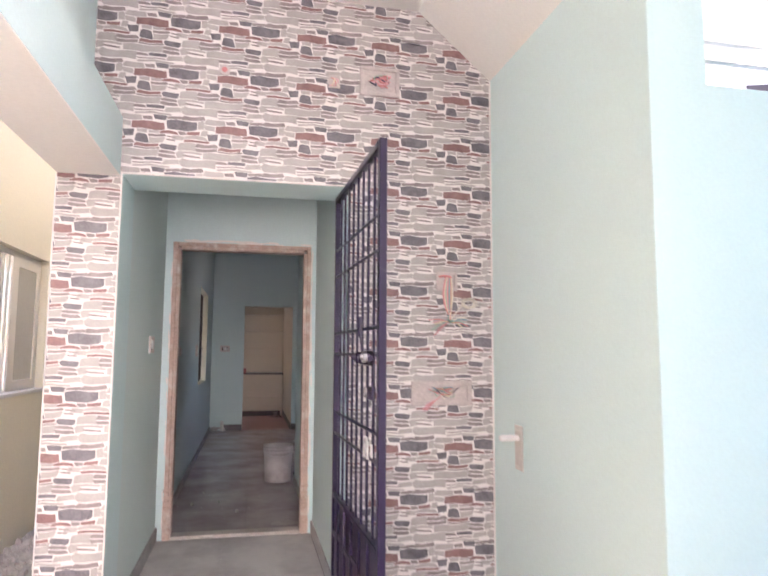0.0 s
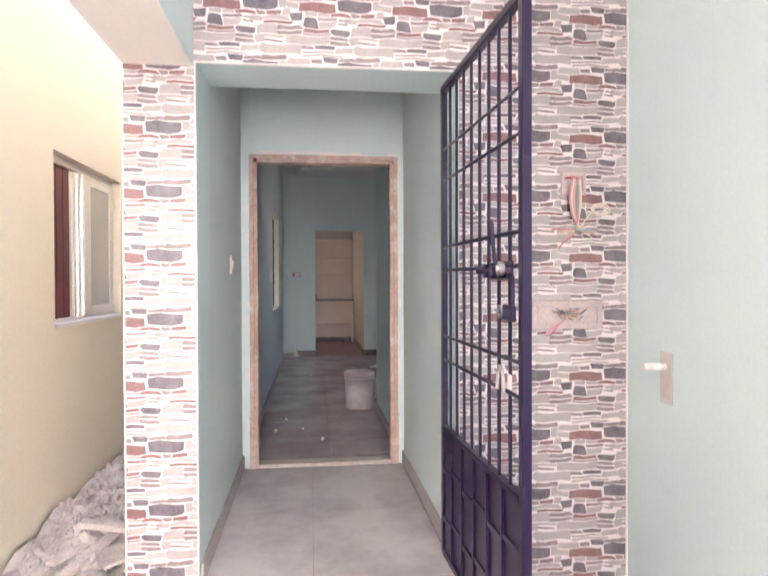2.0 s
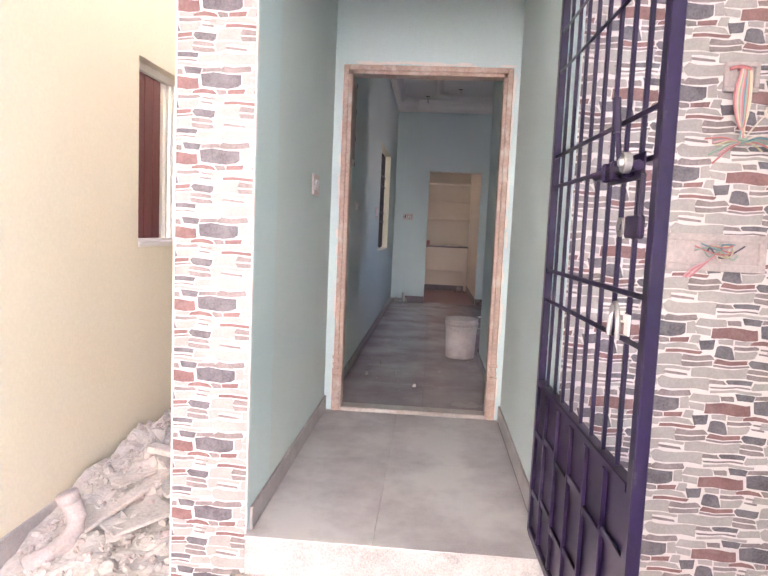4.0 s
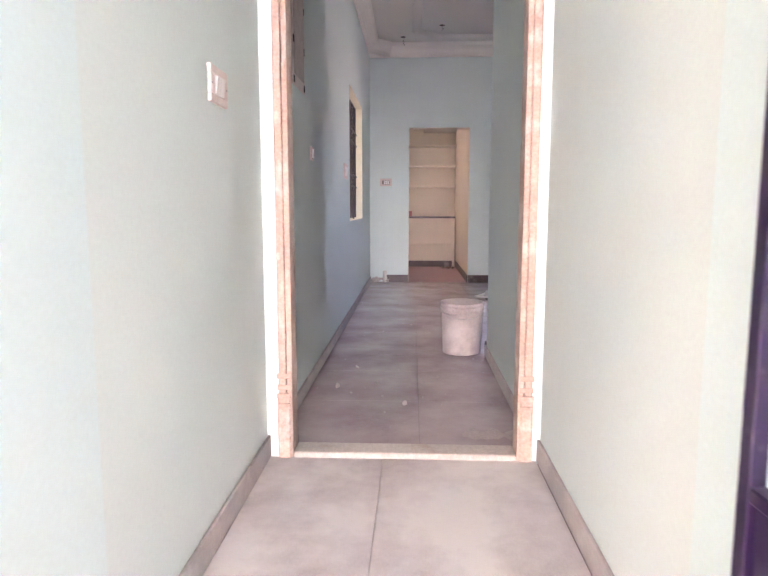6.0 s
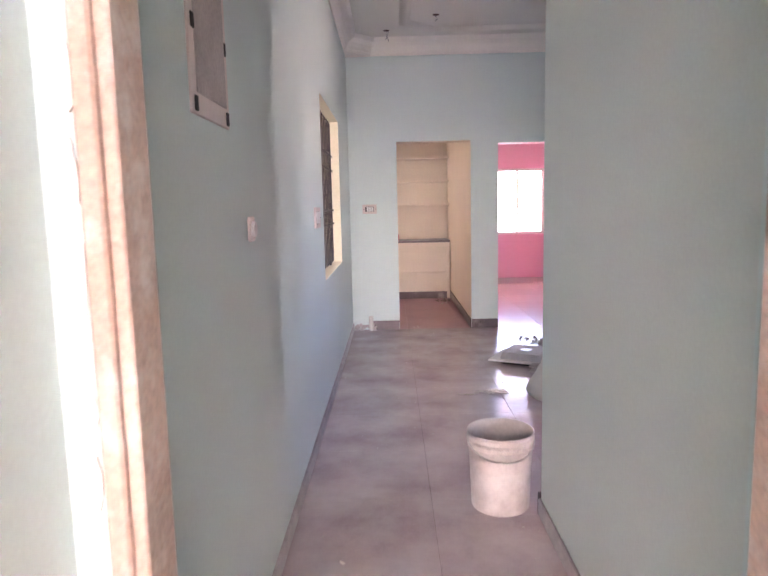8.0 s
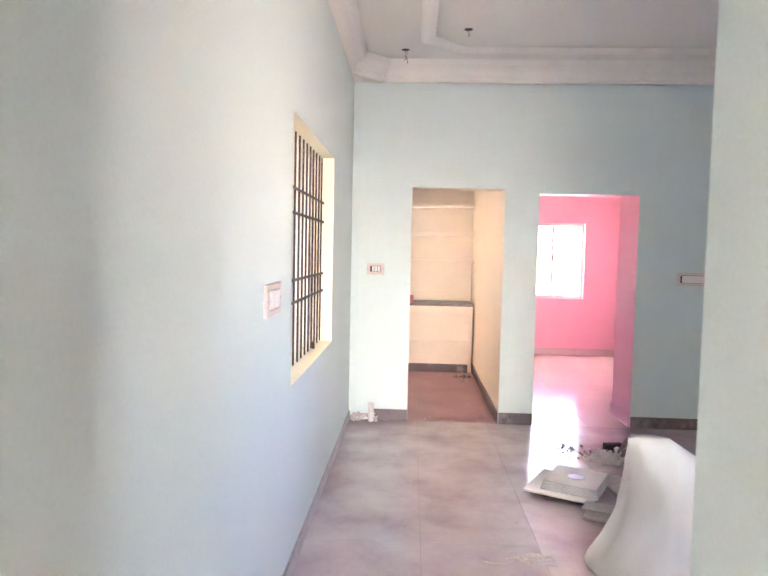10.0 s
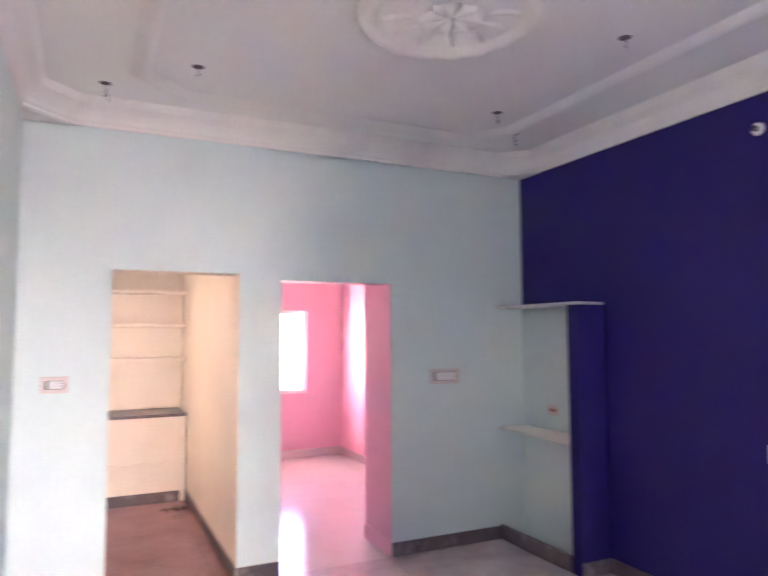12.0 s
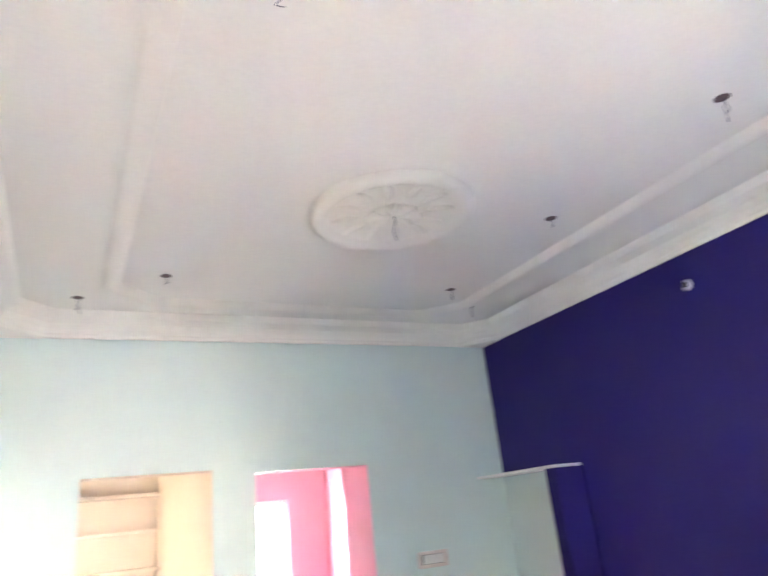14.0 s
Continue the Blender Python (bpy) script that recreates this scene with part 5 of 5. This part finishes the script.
# ---- tiles of floors and walls ----


def lay(parent, mats, x0, x1, y0, y1, w, d, ox=0.0, oy=0.0, name="floor_tile"):
    """Covers a stretch of floor with tiles; alike sizes share a mesh."""
    cache = {}
    i0, i1 = math.floor((x0 - ox) / w), math.ceil((x1 - ox) / w)
    j0, j1 = math.floor((y0 - oy) / d), math.ceil((y1 - oy) / d)
    for i in range(i0, i1):
        for j in range(j0, j1):
            xa, xb, ya, yb = max(x0, ox + i * w), min(x1, ox + (i + 1) * w), max(y0, oy + j * d), min(y1, oy + (j + 1) * d)
            if xb - xa < 0.02 or yb - ya < 0.02:
                continue
            key = (round(xb - xa, 3), round(yb - ya, 3))
            if key not in cache:
                cache[key] = floor_tile_mesh(key[0], key[1], 0.011, mats)
            t = new(name, cache[key])
            t.parent, t.location = parent, (xa, ya, 0.0)


fl = bpy.data.objects["floor"]
lay(fl, [PORCHFLOOR], XL - 0.005, XR, YS - 0.021, 5.0, 0.61, 0.82, -0.10, YS - 0.02)
lay(fl, [FLOOR], XL, XR, 5.0, YE, 0.61, 0.61, 0.05, 5.0)
lay(fl, [FLOOR], XL, XN, YE, YB, 0.61, 0.61, 0.05, 5.0)
lay(bpy.data.objects["floor_kitchen"], [REDFLOOR], XL, 0.765, YB, 13.88, 0.61, 0.61, 0.05, 5.0)
lay(bpy.data.objects["floor_bedroom"], [LIGHTFLOOR], 0.95, 3.05, YB, 14.95, 0.61, 0.61, 0.95, YB)

# stone-patterned wall tile, 388 x 260 mm: stones as (left, right, top, bottom) on a pattern 480 x 305 that runs on over its rim
PALE = [(186, 308, 2, 34), (166, 200, 72, 98), (4, 66, 108, 134), (72, 196, 108, 124), (36, 132, 150, 188), (180, 404, 200, 236), (40, 174, 200, 212), (50, 256, 244, 290), (262, 470, 286, 298), (434, 526, 250, 280), (350, 438, 130, 158), (346, 410, 86, 98), (278, 340, 84, 106), (508, 556, 204, 240), (186, 246, 44, 64), (146, 178, 24, 66)]
MIDS = [(454, 528, 2, 12), (312, 364, 8, 30), (38, 76, 84, 100), (138, 264, 158, 168), (138, 262, 178, 188), (66, 172, 222, 232), (260, 326, 246, 262), (262, 430, 272, 279), (446, 506, 116, 124), (446, 506, 134, 142), (414, 500, 204, 212), (410, 486, 224, 232), (60, 176, 2, 10), (352, 436, 108, 118), (272, 406, 188, 194)]
SLATES = [(452, 618, 24, 74), (372, 446, -6, 24), (206, 262, 90, 116), (276, 344, 114, 148), (414, 506, 166, 192), (332, 430, 244, 264)]
REDS = [(254, 438, 36, 82), (418, 510, 86, 102), (272, 406, 168, 180), (82, 160, 84, 98), (72, 200, 134, 142)]
UW, VH, TW, TH = 480, 305, 0.3885, 0.2597


def packed():
    """The stones, each grown until only a joint is left to its neighbours, on a pattern that repeats both ways."""
    rs = [[*r, k] for k, g in enumerate((SLATES, REDS, PALE, MIDS)) for r in g]

    def near(q, o):
        return any(q[0] < o[1] + a + 5 and q[1] > o[0] + a - 5 and q[2] < o[3] + b + 4 and q[3] > o[2] + b - 4 for a in (-UW, 0, UW) for b in (-VH, 0, VH))
    for step in range(16):
        for r in rs:
            for side, d in ((0, -1), (1, 1), (2, -1), (3, 1)):
                q = r[:4]
                q[side] += d
                if not any(o is not r and near(q, o) for o in rs):
                    r[side] = q[side]
    return rs


def tri(f):
    """A zigzag between -1 and 1."""
    f %= 1.0
    return 4 * abs(f - 0.5) - 1


def bend(u, v):
    """Breaks the straight courses of the pattern into slanting, angular ones."""
    a, b = u / UW, v / VH
    du = 7 * tri(5 * b + 2 * a + 0.1) + 4 * tri(11 * b - 3 * a + 0.6)
    dv = 4.5 * tri(3 * a + b + 0.3) + 1.6 * tri(7 * a - 2 * b + 0.15)
    return u + du, v + dv


def tile_bmesh():
    rnd, bm = random.Random(3), bmesh.new()
    box(bm, 0.0, TW, -0.004, 0.0, -TH, 0.0)
    for u0, u1, v0, v1, kind_ in packed():
        w, h = u1 - u0, v1 - v0
        n = max(1, min(4, round(w / 55)))
        cut = [rnd.choice((0.0, 0.05, 0.15, 0.35)) * (0.35 if n == 1 else 1.0) for _ in range(4)]
        reach = min(0.3, max(0.04, 0.45 * h / w))
        top, low = [], []
        for i in range(n + 1):
            f = i / n
            top.append((f, v0 + rnd.uniform(0, 2.0 if h > 18 else 0.8)))
            low.append((f, v1 - rnd.uniform(0, 2.0 if h > 18 else 0.8)))
        # clipped corners
        top = [(0.0, v0 + h * cut[0]), (reach * 0.7, top[0][1])] + top[1:-1] + [(1 - reach * 0.7, top[-1][1]), (1.0, v0 + h * cut[1])]
        low = [(0.0, v1 - h * cut[2] * 0.6), (reach * 0.5, low[0][1])] + low[1:-1] + [(1 - reach * 0.5, low[-1][1]), (1.0, v1 - h * cut[3] * 0.6)]
        out = [bend(u0 + w * f, v) for f, v in top + low[::-1]]
        for a in (-UW, 0, UW):
            for b in (-VH, 0, VH):
                if max(p[0] for p in out) + a > 0 and min(p[0] for p in out) + a < UW and max(p[1] for p in out) + b > 0 and min(p[1] for p in out) + b < VH:
                    prism(bm, [((u + a) / UW * TW, -(v + b) / VH * TH) for u, v in out], "y", -0.0065, -0.0035, (3, 4, 1, 2)[kind_])
    return bm


TILE = tile_bmesh()
STONES = [JOINT, *STONE]
regions = [(-0.85, 1.287, 2.147, 3.14), (XR + 0.002, 1.287, ZG, 2.147), (-0.85, XL - 0.002, -0.62, 2.147)]
tile_cache = {}
X0, Z0T = 1.204, 2.1846
for i in range(-6, 3):
    for j in range(-5, 12):
        xa, zb = X0 + (i - 1) * TW, Z0T - j * TH
        for rx0, rx1, rz0, rz1 in regions:
            a, b, c, d = max(xa, rx0) - xa, min(xa + TW, rx1) - xa, max(zb - TH, rz0) - zb, min(zb, rz1) - zb
            if b - a < 0.006 or d - c < 0.006:
                continue
            key = tuple(round(v, 4) for v in (a, b, c, d))
            if key not in tile_cache:
                bm = TILE.copy()
                for co, no in (((a, 0, 0), (-1, 0, 0)), ((b, 0, 0), (1, 0, 0)), ((0, 0, c), (0, 0, -1)), ((0, 0, d), (0, 0, 1))):
                    bmesh.ops.bisect_plane(bm, geom=bm.verts[:] + bm.edges[:] + bm.faces[:], plane_co=co, plane_no=no, clear_outer=True, dist=1e-5)
                bmesh.ops.recalc_face_normals(bm, faces=bm.faces)
                me = bpy.data.meshes.new("elevation_tile")
                bm.to_mesh(me)
                bm.free()
                for m in STONES:
                    me.materials.append(m)
                tile_cache[key] = me
            t = new("elevation_tile", tile_cache[key])
            t.parent, t.location = wall_porch, (xa, YS + 0.0065, zb)
